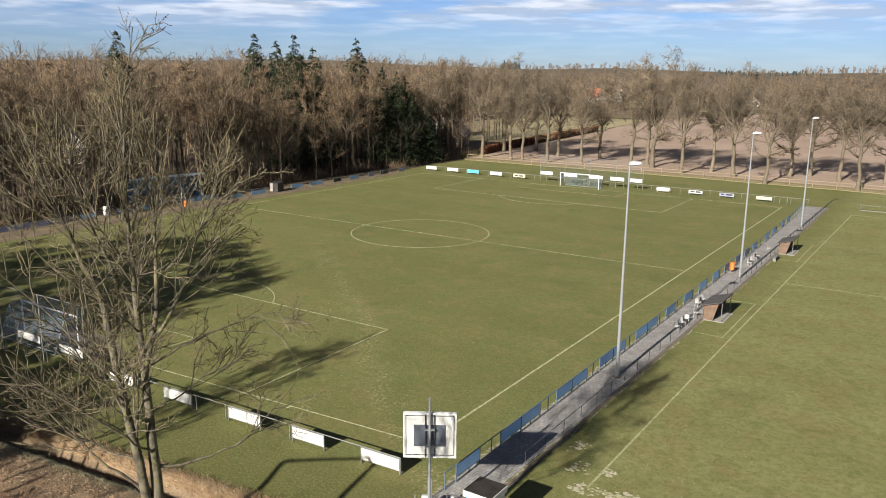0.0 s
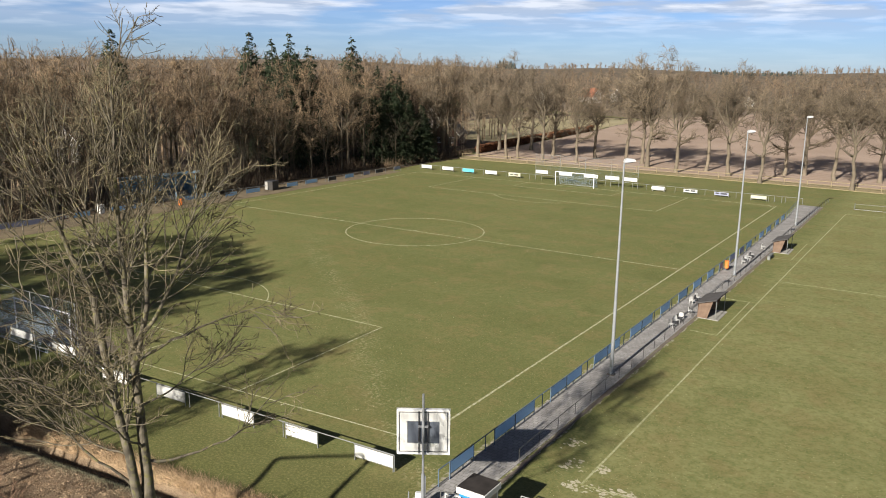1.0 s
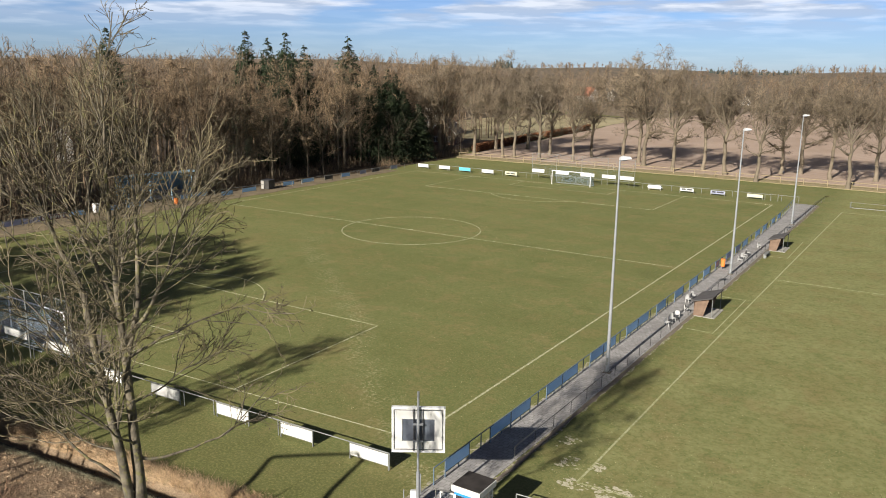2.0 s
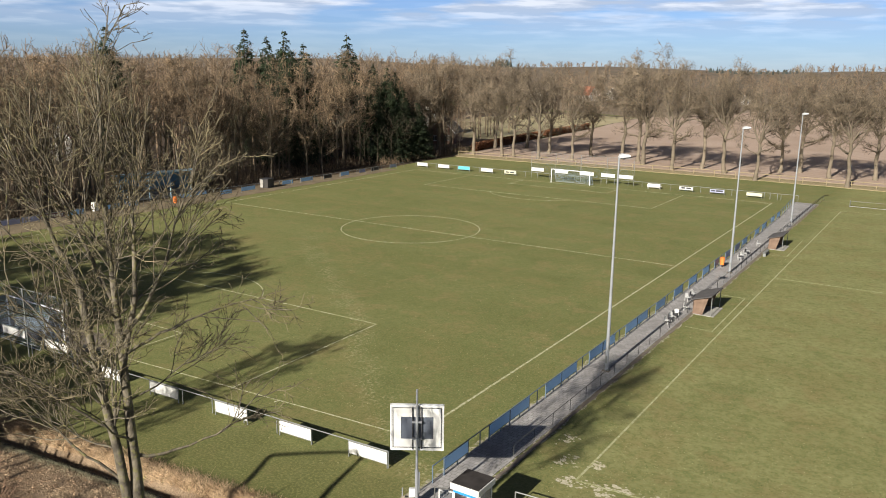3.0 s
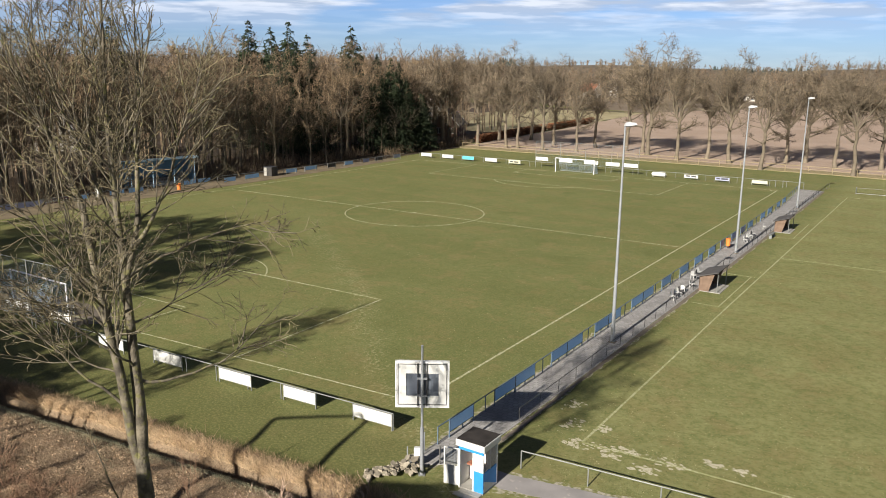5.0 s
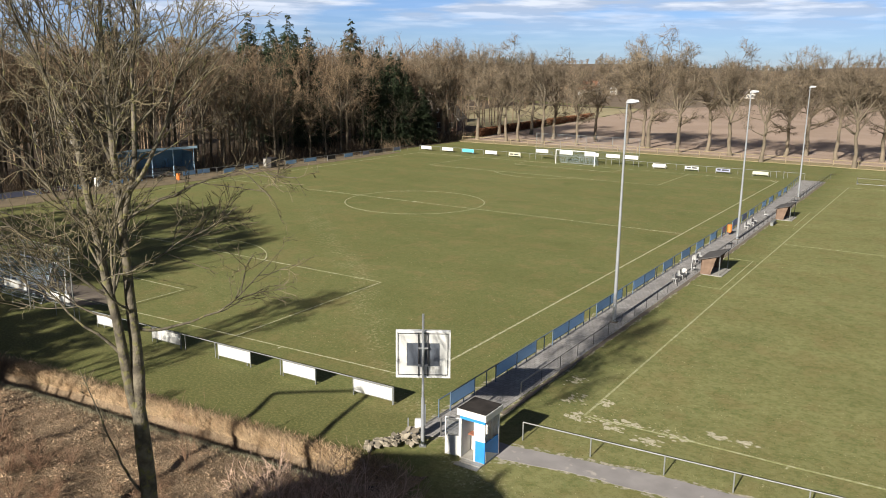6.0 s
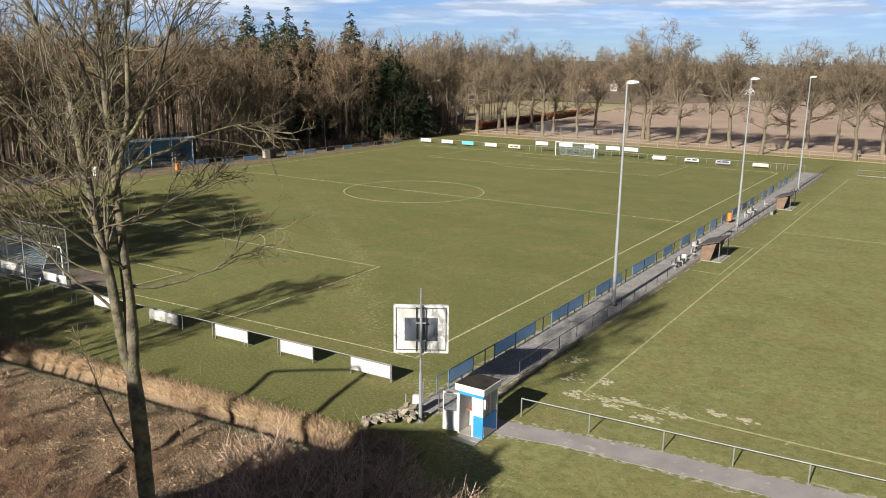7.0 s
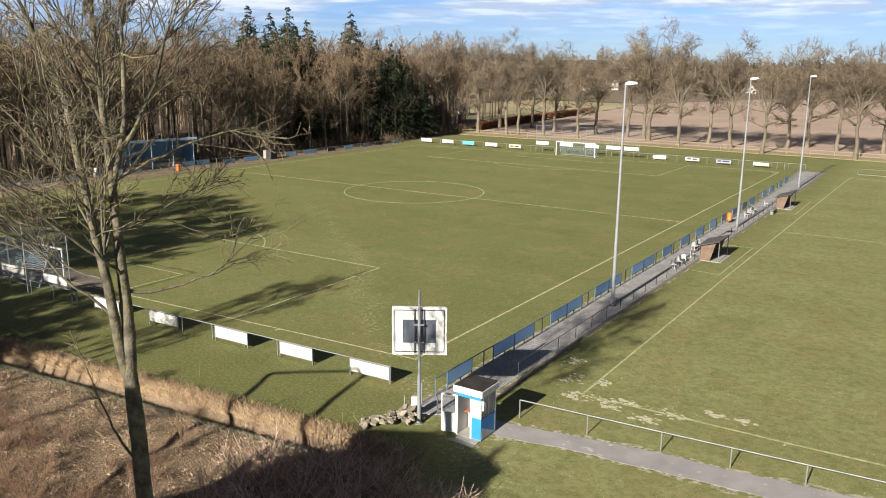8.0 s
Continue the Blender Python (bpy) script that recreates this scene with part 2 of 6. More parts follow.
def make_net(name, col, gap, thick):
    """Knotted netting: cords along two ways, open between them."""
    n = Nodes(name)
    out = n.t.nodes["Material Output"]
    uv = n.t.nodes.new("ShaderNodeUVMap").outputs["UV"]
    sp = n.t.nodes.new("ShaderNodeSeparateXYZ")
    n.link(uv, sp.inputs[0])
    cords = []
    for axis in sp.outputs[:2]:
        fr = n.math("FRACT", n.math("DIVIDE", axis, gap))
        cords.append(n.math("LESS_THAN", fr, thick / gap))
    f = n.math("MAXIMUM", cords[0], cords[1])
    tr = n.t.nodes.new("ShaderNodeBsdfTransparent")
    mx = n.t.nodes.new("ShaderNodeMixShader")
    n.link(f, mx.inputs[0])
    n.link(tr.outputs[0], mx.inputs[1])
    n.link(n.b.outputs[0], mx.inputs[2])
    n.link(mx.outputs[0], out.inputs["Surface"])
    n.b.inputs["Base Color"].default_value = (*col, 1)
    return n.m


M_ROUGH, M_SOIL, M_PAVE, M_LINE = make_rough(), make_soil(), make_paving(), make_line("chalk_line", (0.51, 0.50, 0.37), (0.27, 0.275, 0.13))
M_FAINT = make_line("faint_chalk_line", (0.41, 0.41, 0.27), (0.26, 0.265, 0.12))
M_NET_WHITE = make_net("white_netting", (0.16, 0.19, 0.23), 0.14, 0.005)
M_NET_BLUE = make_net("blue_grey_netting", (0.22, 0.30, 0.38), 0.12, 0.012)
M_WOODFLOOR = mat("leaf_litter", (0.085, 0.058, 0.036), (0.045, 0.034, 0.022), 0.8, bump=0.8, bump_scale=6, spots=(0.15, 0.10, 0.06), spot_scale=4)
M_SIDEVERGE = mat("trodden_dry_verge", (0.12, 0.095, 0.066), (0.19, 0.15, 0.095), 0.5, bump=0.6, bump_scale=8, spots=(0.12, 0.12, 0.05), spot_scale=2.5)
M_FARFLOOR = mat("dry_litter_under_far_wood", (0.20, 0.155, 0.108), (0.13, 0.10, 0.07), 0.2, bump=0.8, bump_scale=2, spots=(0.26, 0.21, 0.145), spot_scale=0.5)
M_VERGE = mat("pale_verge", (0.34, 0.27, 0.17), (0.22, 0.19, 0.09), 1.2, bump=0.6, bump_scale=9, spots=(0.14, 0.15, 0.05), spot_scale=3)
M_MUD = mat("trodden_mud", (0.13, 0.11, 0.092), (0.18, 0.15, 0.12), 2.0, bump=0.6, bump_scale=8, spots=(0.16, 0.16, 0.06), spot_scale=3)
# wet mud taken down to near black: the ditch's shade is in the colour
M_SHADEDMUD = mat("shaded_ditch_mud", (0.022, 0.02, 0.017), (0.035, 0.03, 0.024), 2.0, rough=0.5)
M_BARE = mat("pale_bare_sand", (0.50, 0.46, 0.36), (0.33, 0.31, 0.21), 8, bump=0.5, bump_scale=25)
M_STRAW = mat("dry_straw_stems", (0.47, 0.345, 0.215), (0.33, 0.225, 0.13), 1.0, island=0.45)
M_GREYTUFT = mat("grey_green_tufts", (0.36, 0.33, 0.22), (0.24, 0.225, 0.14), 1.0, island=0.4)
M_BLUERAIL = mat("dull_blue_rail_paint", (0.11, 0.16, 0.22), (0.08, 0.12, 0.17), 2.0, rough=0.6, spots=(0.17, 0.19, 0.21), spot_scale=5)
M_PALETUFT = mat("dead_turf_tufts", (0.52, 0.46, 0.28), (0.36, 0.33, 0.17), 0.7, island=0.3)
M_GRASSBLADE = mat("turf_tufts", (0.055, 0.07, 0.018), (0.085, 0.095, 0.028), 0.7, island=0.3)
M_LEAF = mat("brown_fallen_leaves", (0.25, 0.165, 0.10), (0.43, 0.32, 0.21), 1.2, island=0.65)
M_BARK = mat("grey_green_bark", (0.175, 0.152, 0.112), (0.064, 0.055, 0.042), 3.5, bump=1.0, bump_scale=16, spots=(0.15, 0.14, 0.06), spot_scale=6, spot_at=0.54)
M_TWIG = mat("twigs_with_buds", (0.19, 0.16, 0.096), (0.085, 0.07, 0.046), 1.0, island=0.6)
M_OAKBARK = mat("oak_bark", (0.18, 0.147, 0.108), (0.12, 0.10, 0.072), 1.0, bump=0.6, bump_scale=8, spots=(0.19, 0.18, 0.11), spot_scale=3, random_tint=0.15)
M_OAKTWIG = mat("oak_twigs", (0.20, 0.158, 0.11), (0.12, 0.096, 0.068), 0.4, random_tint=0.15, island=0.55)
M_WOODBARK = mat("woodland_bark", (0.12, 0.098, 0.068), (0.065, 0.052, 0.037), 1.0, random_tint=0.25)
M_WOODTWIG = mat("woodland_twigs", (0.225, 0.162, 0.102), (0.13, 0.094, 0.058), 0.25, random_tint=0.25, island=0.6)
M_FARWOOD = mat("distant_bare_wood", (0.185, 0.135, 0.089), (0.125, 0.09, 0.06), 0.03, island=0.65)
M_HILLWOOD = mat("far_wooded_slope", (0.18, 0.14, 0.10), (0.115, 0.09, 0.066), 0.12, bump=1.0, bump_scale=0.4, spots=(0.075, 0.066, 0.05), spot_scale=0.22, spot_at=0.5)
M_GRAVEL = mat("pale_gravel_edge", (0.42, 0.385, 0.31), (0.25, 0.235, 0.16), 5.0, bump=0.8, bump_scale=30, spots=(0.16, 0.165, 0.06), spot_scale=3.5, spot_at=0.44)
M_NEEDLE = mat("dark_needles", (0.022, 0.034, 0.016), (0.032, 0.045, 0.02), 0.8, island=0.35)
M_FARSPRUCE = mat("far_spruce", (0.05, 0.062, 0.055), (0.038, 0.047, 0.043), 0.2, island=0.3)
M_MEADOW = mat("pale_winter_meadow", (0.36, 0.31, 0.19), (0.29, 0.255, 0.14), 0.1, bump=0.4, bump_scale=2)
M_BROWNHEDGE = mat("brown_beech_leaves", (0.20, 0.09, 0.045), (0.14, 0.062, 0.03), 1.0, island=0.35)
M_SHRUBPALE = mat("pale_pinkish_stems", (0.60, 0.44, 0.345), (0.40, 0.28, 0.21), 1.0, island=0.45)
M_SHRUB = mat("reddish_shrub_twigs", (0.29, 0.18, 0.115), (0.17, 0.105, 0.07), 1.0, island=0.4)
M_STEEL = mat("galvanised_steel", (0.30, 0.315, 0.335), (0.25, 0.262, 0.28), 1.5, rough=0.5, metal=0.3, spots=(0.34, 0.36, 0.38), spot_scale=4, spec=0.5)
M_RAIL = mat("weathered_galvanised_rail", (0.24, 0.25, 0.24), (0.18, 0.187, 0.18), 2.0, rough=0.6, metal=0.3, spots=(0.25, 0.24, 0.21), spot_scale=6)
M_DARKRAIL = mat("dark_painted_rail", (0.11, 0.11, 0.105), (0.07, 0.07, 0.068), 2.0, rough=0.6)
M_CREAM = mat("cream_board_paint", (0.60, 0.57, 0.40), (0.52, 0.50, 0.34), 0.9, rough=0.6)
M_WHITE = mat("white_board_paint", (0.61, 0.61, 0.59), (0.54, 0.54, 0.52), 0.9, rough=0.6, spots=(0.46, 0.46, 0.41), spot_scale=3.5, spot_at=0.66)
M_GOALWHITE = mat("white_goal_paint", (0.80, 0.81, 0.82), (0.7, 0.71, 0.72), 2.0, rough=0.45)
M_LAMP = mat("pale_grey_lamp_housing", (0.55, 0.56, 0.57), (0.47, 0.48, 0.49), 2.0, rough=0.5)
M_BLUE = mat("faded_blue_board", (0.34, 0.58, 0.86), (0.39, 0.63, 0.88), 0.7, rough=0.6, spots=(0.34, 0.50, 0.70), spot_scale=3, random_tint=0.12)
M_LILAC = mat("faded_lilac_board", (0.26, 0.28, 0.40), (0.33, 0.35, 0.46), 0.7, rough=0.6, random_tint=0.15)
M_DARKRED = mat("dark_red_board", (0.13, 0.05, 0.05), (0.10, 0.04, 0.042), 1.0, rough=0.6)
M_BRIGHTBLUE = mat("bright_blue_panel", (0.035, 0.26, 0.66), (0.03, 0.21, 0.56), 1.5, rough=0.45)
M_CYAN = mat("turquoise_board", (0.10, 0.50, 0.60), (0.09, 0.42, 0.52), 1.0, rough=0.5)
M_BLACKBOARD = mat("black_board", (0.03, 0.03, 0.03), (0.05, 0.045, 0.04), 1.0, rough=0.5)
M_DARKGLASS = mat("dark_scoreboard_screen", (0.10, 0.115, 0.14), (0.075, 0.085, 0.11), 1.4, rough=0.35, spots=(0.15, 0.165, 0.185), spot_scale=2.2, spot_at=0.55, spec=0.5)
M_ROOFFELT = mat("black_roofing_felt", (0.030, 0.027, 0.026), (0.045, 0.04, 0.038), 2.0, rough=0.95, spec=0.1, bump=0.3)
M_BRICK = mat("dugout_timber", (0.185, 0.125, 0.09), (0.135, 0.09, 0.064), 2.5, rough=0.8, bump=0.4)
M_DUGROOF = mat("grey_roof_sheet", (0.095, 0.09, 0.09), (0.07, 0.066, 0.066), 1.5, rough=0.8)
M_CONCRETE = mat("pale_concrete", (0.33, 0.32, 0.29), (0.25, 0.24, 0.22), 2.0, rough=0.9, bump=0.3)
M_STONE = mat("broken_grey_slabs", (0.28, 0.245, 0.19), (0.18, 0.16, 0.125), 1.5, rough=0.95, bump=0.8, random_tint=0.3, spots=(0.12, 0.12, 0.08), spot_scale=3)
M_ORANGE = mat("orange_plastic", (0.70, 0.21, 0.05), (0.6, 0.17, 0.04), 2, rough=0.5)
M_PLASTIC = mat("white_plastic_seat", (0.55, 0.55, 0.54), (0.45, 0.45, 0.44), 3, rough=0.5)
M_DARK = mat("dark_grey_metal", (0.05, 0.05, 0.055), (0.035, 0.035, 0.04), 3, rough=0.5)
M_REDWOOD = mat("red_brown_counter", (0.33, 0.14, 0.09), (0.27, 0.11, 0.07), 3, rough=0.6)
M_INSIDE = mat("pale_booth_lining", (0.62, 0.58, 0.53), (0.52, 0.49, 0.45), 2, rough=0.8)
M_TILE = mat("orange_roof_tiles", (0.30, 0.125, 0.075), (0.24, 0.095, 0.057), 0.8, rough=0.8, random_tint=0.15)
M_GREYTILE = mat("dark_roof_tiles", (0.12, 0.105, 0.10), (0.16, 0.14, 0.13), 0.8, rough=0.8)
M_HOUSEWALL = mat("pale_house_wall", (0.47, 0.44, 0.39), (0.40, 0.37, 0.325), 1.0, rough=0.9, random_tint=0.15)
M_HOUSEBRICK = mat("dark_brick_wall", (0.17, 0.10, 0.075), (0.13, 0.078, 0.06), 1.5, rough=0.9)
M_TEAL = mat("blue_shelter_sheet", (0.10, 0.20, 0.31), (0.13, 0.24, 0.35), 0.6, rough=0.6, spots=(0.08, 0.16, 0.25), spot_scale=2)
M_PALEBLUE = mat("pale_blue_fascia", (0.36, 0.50, 0.62), (0.30, 0.44, 0.56), 1.0, rough=0.6)
M_ASPHALT = mat("worn_asphalt", (0.30, 0.282, 0.278), (0.235, 0.222, 0.22), 0.8, rough=0.9, bump=0.4, bump_scale=30, spots=(0.42, 0.385, 0.345), spot_scale=1.8)
M_PERSPEX = bpy.data.materials.new("clear_pane")
M_PERSPEX.use_nodes = True
_b = M_PERSPEX.node_tree.nodes["Principled BSDF"]
_b.inputs["Base Color"].default_value = (0.92, 0.96, 0.97, 1)
_b.inputs["Roughness"].default_value = 0.05
_b.inputs["Transmission Weight"].default_value = 1.0
_b.inputs["IOR"].default_value = 1.1


# ---- building blocks ----
class Geo:
    """Collects corners and faces for one mesh."""

    def __init__(self):
        self.v, self.f = [], []

    def add(self, v, f):
        n = len(self.v)
        self.v += [tuple(p) for p in v]
        self.f += [tuple(i + n for i in q) for q in f]
        return self

    def box(self, x0, x1, y0, y1, z0, z1, m=None, chamfer=0.0):
        c = min(chamfer, (x1 - x0) / 3, (y1 - y0) / 3, (z1 - z0) / 3)
        m = m or Matrix()
        if c <= 0:
            v = [m @ Vector((x, y, z)) for z in (z0, z1) for y in (y0, y1) for x in (x0, x1)]
            return self.add(v, [(0, 2, 3, 1), (4, 5, 7, 6), (0, 1, 5, 4), (2, 6, 7, 3), (0, 4, 6, 2), (1, 3, 7, 5)])
        bm = bmesh.new()
        bmesh.ops.create_cube(bm, size=1.0)
        for p in bm.verts:
            p.co = Vector(((x0 + x1) / 2 + p.co.x * (x1 - x0), (y0 + y1) / 2 + p.co.y * (y1 - y0), (z0 + z1) / 2 + p.co.z * (z1 - z0)))
        bmesh.ops.bevel(bm, geom=bm.edges[:], offset=c, segments=1, affect="EDGES")
        bm.verts.index_update()
        self.add([m @ p.co for p in bm.verts], [[p.index for p in q.verts] for q in bm.faces])
        bm.free()
        return self

    def rod(self, a, b, r0, r1=None, sides=8):
        a, b = Vector(a), Vector(b)
        r1 = r0 if r1 is None else r1
        d = (b - a).normalized()
        u = d.cross(Vector((0, 0, 1)) if abs(d.z) < 0.9 else Vector((1, 0, 0))).normalized()
        w = d.cross(u)
        ring = [(math.cos(2 * math.pi * k / sides), math.sin(2 * math.pi * k / sides)) for k in range(sides)]
        v = [a + (u * p + w * q) * r0 for p, q in ring] + [b + (u * p + w * q) * r1 for p, q in ring]
        f = [(k, (k + 1) % sides, sides + (k + 1) % sides, sides + k) for k in range(sides)]
        f += [tuple(range(sides))[::-1], tuple(range(sides, 2 * sides))]
        return self.add(v, f)

    def prism(self, outline, y0, y1, m=None):
        """An outline in x and z, drawn out along y."""
        m = m or Matrix()
        n = len(outline)
        v = [m @ Vector((x, y, z)) for y in (y0, y1) for x, z in outline]
        f = [tuple(range(n)), tuple(range(n, 2 * n))[::-1]] + [(k, n + k, n + (k + 1) % n, (k + 1) % n) for k in range(n)]
        return self.add(v, f)

    def mesh(self, name):
        me = bpy.data.meshes.new(name)
        me.from_pydata(self.v, [], self.f)
        bm = bmesh.new()
        bm.from_mesh(me)
        bmesh.ops.recalc_face_normals(bm, faces=bm.faces)
        bm.to_mesh(me)
        bm.free()
        return me


def thing(name, label, category, m=None, group="", kind=""):
    ob = new(name)
    ob.empty_display_size = 0.3
    if m is not None:
        ob.matrix_basis = m
    return tagged(ob, label, category, group, kind)


def part(name, geo, material, parent, label=""):
    me = geo.mesh(name) if isinstance(geo, Geo) else geo
    if not me.materials:
        me.materials.append(material)
    ob = new(name, me)
    ob.parent = parent
    return tagged(ob, label)


def solid(name, geo, material, label, category, group="", kind=""):
    me = geo.mesh(name) if isinstance(geo, Geo) else geo
    if not me.materials:
        me.materials.append(material)
    return tagged(new(name, me), label, category, group, kind)


def array_mesh(name, v, faces):
    """A mesh from arrays: corners, and lists of face arrays of 3 or 4 corners."""
    me = bpy.data.meshes.new(name)
    v = np.asarray(v, dtype=np.float32)
    loops = np.concatenate([f.ravel() for f in faces]).astype(np.int32)
    sizes = np.concatenate([np.full(len(f), f.shape[1]) for f in faces])
    starts = np.concatenate([[0], np.cumsum(sizes)[:-1]]).astype(np.int32)
    me.vertices.add(len(v))
    me.vertices.foreach_set("co", v.ravel())
    me.loops.add(len(loops))
    me.loops.foreach_set("vertex_index", loops)
    me.polygons.add(len(starts))
    me.polygons.foreach_set("loop_start", starts)
    me.update(calc_edges=True)
    me.validate()
    return me


def tubes(sets):
    """Corners and faces of many tapered limbs. sets: (points B x n x 3, radii B x n, sides); two points make a pointed twig."""
    vs, fs, base = [], [], 0
    for p, r, k in sets:
        B, n = r.shape
        if B == 0:
            continue
        d = np.gradient(p, axis=1)
        d /= np.linalg.norm(d, axis=2, keepdims=True) + 1e-9
        ref = np.where(np.abs(d[:, :1, 2:3]) < 0.8, np.array([0, 0, 1.0]), np.array([1.0, 0, 0]))
        u = np.cross(d, np.broadcast_to(ref, d.shape))
        u /= np.linalg.norm(u, axis=2, keepdims=True) + 1e-9
        w = np.cross(d, u)
        a = 2 * np.pi * np.arange(k) / k
        m = n - 1 if n == 2 else n
        ring = p[:, :m, None] + r[:, :m, None, None] * (u[:, :m, None] * np.cos(a)[:, None] + w[:, :m, None] * np.sin(a)[:, None])
        if n == 2:
            v = np.concatenate([ring.reshape(B, k, 3), p[:, 1:2]], axis=1)
            o = base + (np.arange(B) * (k + 1))[:, None]
            j = np.arange(k)
            fs.append(np.stack([o + j, o + (j + 1) % k, np.broadcast_to(o + k, (B, k))], axis=2).reshape(-1, 3))
        else:
            v = ring.reshape(B, n * k, 3)
            o = base + (np.arange(B) * n * k)[:, None, None]
            i, j = np.arange(n - 1)[:, None] * k, np.arange(k)
            fs.append(np.stack([o + i + j, o + i + (j + 1) % k, o + i + k + (j + 1) % k, o + i + k + j], axis=3).reshape(-1, 4))
        vs.append(v.reshape(-1, 3))
        base += v.shape[0] * v.shape[1]
    return np.concatenate(vs), fs


def unit(v):
    return v / (np.linalg.norm(v, axis=-1, keepdims=True) + 1e-9)


def sprout(rng, p, r, per, t0, t1, angle, length, taper, ratio, npts, wobble, lift, tip=0.25, short=0.5):
    """Limbs that leave the limbs p: per each, between t0 and t1 of the way along, at an angle, with a wobble and a lift towards the light."""
    B, n = r.shape
    per_b = np.maximum(1, rng.poisson(per, B)) if per < 30 else np.full(B, per)
    ids = np.repeat(np.arange(B), per_b)
    m = len(ids)
    t = t0 + (t1 - t0) * rng.random(m)
    f = t * (n - 1)
    i = np.minimum(f.astype(int), n - 2)
    q = (f - i)[:, None]
    start = p[ids, i] * (1 - q) + p[ids, i + 1] * q
    rad = r[ids, i] * (1 - q[:, 0]) + r[ids, i + 1] * q[:, 0]
    ahead = unit(p[ids, i + 1] - p[ids, i])
    side = unit(np.cross(ahead, unit(rng.normal(size=(m, 3)))))
    a = np.radians(angle + rng.normal(size=m) * angle * 0.22)[:, None]
    d = unit(ahead * np.cos(a) + side * np.sin(a))
    size = length * (1 - short * (t - t0) / max(t1 - t0, 1e-6)) * rng.uniform(0.65, 1.3, m)
    pts, step = [start], (size / (npts - 1))[:, None]
    for _ in range(npts - 1):
        pts.append(pts[-1] + d * step)
        d = unit(d + rng.normal(size=(m, 3)) * wobble + np.array([0, 0, lift]))
    pr = np.minimum(rad * ratio, size * 0.05)[:, None] * np.linspace(1, tip, npts) if taper is None else np.full((m, 1), taper) * np.linspace(1, tip, npts)
    return np.stack(pts, axis=1), pr


def stem(rng, height, r0, r1, npts=9, wobble=0.04, lean=(0, 0), start=(0, 0, 0)):
    z = np.linspace(0, 1, npts)
    p = np.zeros((1, npts, 3))
    p[0, :, 2] = z * height + start[2]
    off = np.cumsum(rng.normal(size=(npts, 2)) * wobble * height / npts * 2, axis=0)
    off -= off[0]
    p[0, :, 0] = start[0] + off[:, 0] + lean[0] * z * height
    p[0, :, 1] = start[1] + off[:, 1] + lean[1] * z * height
    r = (r0 + (r1 - r0) * z ** 0.8)
    r[0] *= 1.35
    return p, r[None]


def bare_tree(name, label, category, trunk_sets, crown_sets, m_trunk, m_crown, group=""):
    ob = thing(name, label, category, None, group)
    v, f = tubes(trunk_sets)
    a = array_mesh("trunk", v, f)
    for poly in a.polygons:
        poly.use_smooth = True
    part("trunk", a, m_trunk, ob)
    v, f = tubes(crown_sets)
    part("crown", array_mesh("crown", v, f), m_crown, ob)
    return ob


def park(ob):
    """Takes a master that was only copied out of the scene."""
    for o in [*ob.children_recursive, ob]:
        bpy.data.objects.remove(o)


# ---- ground ----
def ground_z(x, y):
    """Flat turf; south of it a ditch with a reedy bank and rough ground beyond."""
    x, y = np.asarray(x, float), np.asarray(y, float)
    d = y - (-8.6 + 0.101 * x)
    fade = np.clip((6.5 - x) / 3.0, 0, 1) * np.clip((x + 75) / 10, 0, 1)
    cut = -1.15 * np.exp(-((d - 0.15) / 0.62) ** 2) * fade
    rough = np.clip((-d - 0.4) / 2.0, 0, 1) * np.clip((9 - x) / 4, 0, 1)
    bumps = 0.10 * np.sin(x * 1.9 + 0.7 * np.sin(y * 1.3)) * np.sin(y * 1.6 + 0.5 * np.sin(x * 0.8)) + 0.05 * np.sin(x * 4.3 + y * 2.1) * np.sin(y * 3.9 - x)
    return cut + rough * (bumps + 0.15)


def axis(dense0, dense1, step, out0, out1):
    a = np.arange(dense0, dense1 + step / 2, step)
    lo = dense0 - np.geomspace(step, dense0 - out0, 26)
    hi = dense1 + np.geomspace(step, out1 - dense1, 26)
    return np.concatenate([lo[::-1], a, hi])


def sheet(name, xs, ys, z_of):
    X, Y = np.meshgrid(xs, ys)
    v = np.stack([X.ravel(), Y.ravel(), z_of(X, Y).ravel()], axis=1)
    n = len(xs)
    i, j = np.arange(len(ys) - 1)[:, None] * n, np.arange(n - 1)
    return array_mesh(name, v, [np.stack([i + j, i + j + 1, i + j + 1 + n, i + j + n], axis=2).reshape(-1, 4)])


solid("ground", sheet("ground", axis(-34, 12, 0.28, -2600, 2600), axis(-22, -5, 0.14, -1500, 3200), ground_z), M_GRASS,
      "short winter turf, green with straw-coloured patches", "grass", kind="structure")


def flat(name, outline, z, material, label, category, thick=0.3):
    """A sheet with its edge cut by a little wobble, z above the turf."""
    g = Geo()
    n = len(outline)
    if thick:
        g.add([(x, y, z) for x, y in outline] + [(x, y, z - thick) for x, y in outline],
              [tuple(range(n))] + [(k, n + k, n + (k + 1) % n, (k + 1) % n) for k in range(n)])
    else:
        g.add([(x, y, z) for x, y in outline], [tuple(range(n))])
    return solid(name, g, material, label, category, kind="structure")


def ragged(pts, amount, step, seed):
    rg = random.Random(seed)
    out = []
    for (x0, y0), (x1, y1) in zip(pts, pts[1:] + pts[:1]):
        n = max(1, int(math.hypot(x1 - x0, y1 - y0) / step))
        out += [(x0 + (x1 - x0) * k / n + rg.uniform(-amount, amount), y0 + (y1 - y0) * k / n + rg.uniform(-amount, amount)) for k in range(n)]
    return out


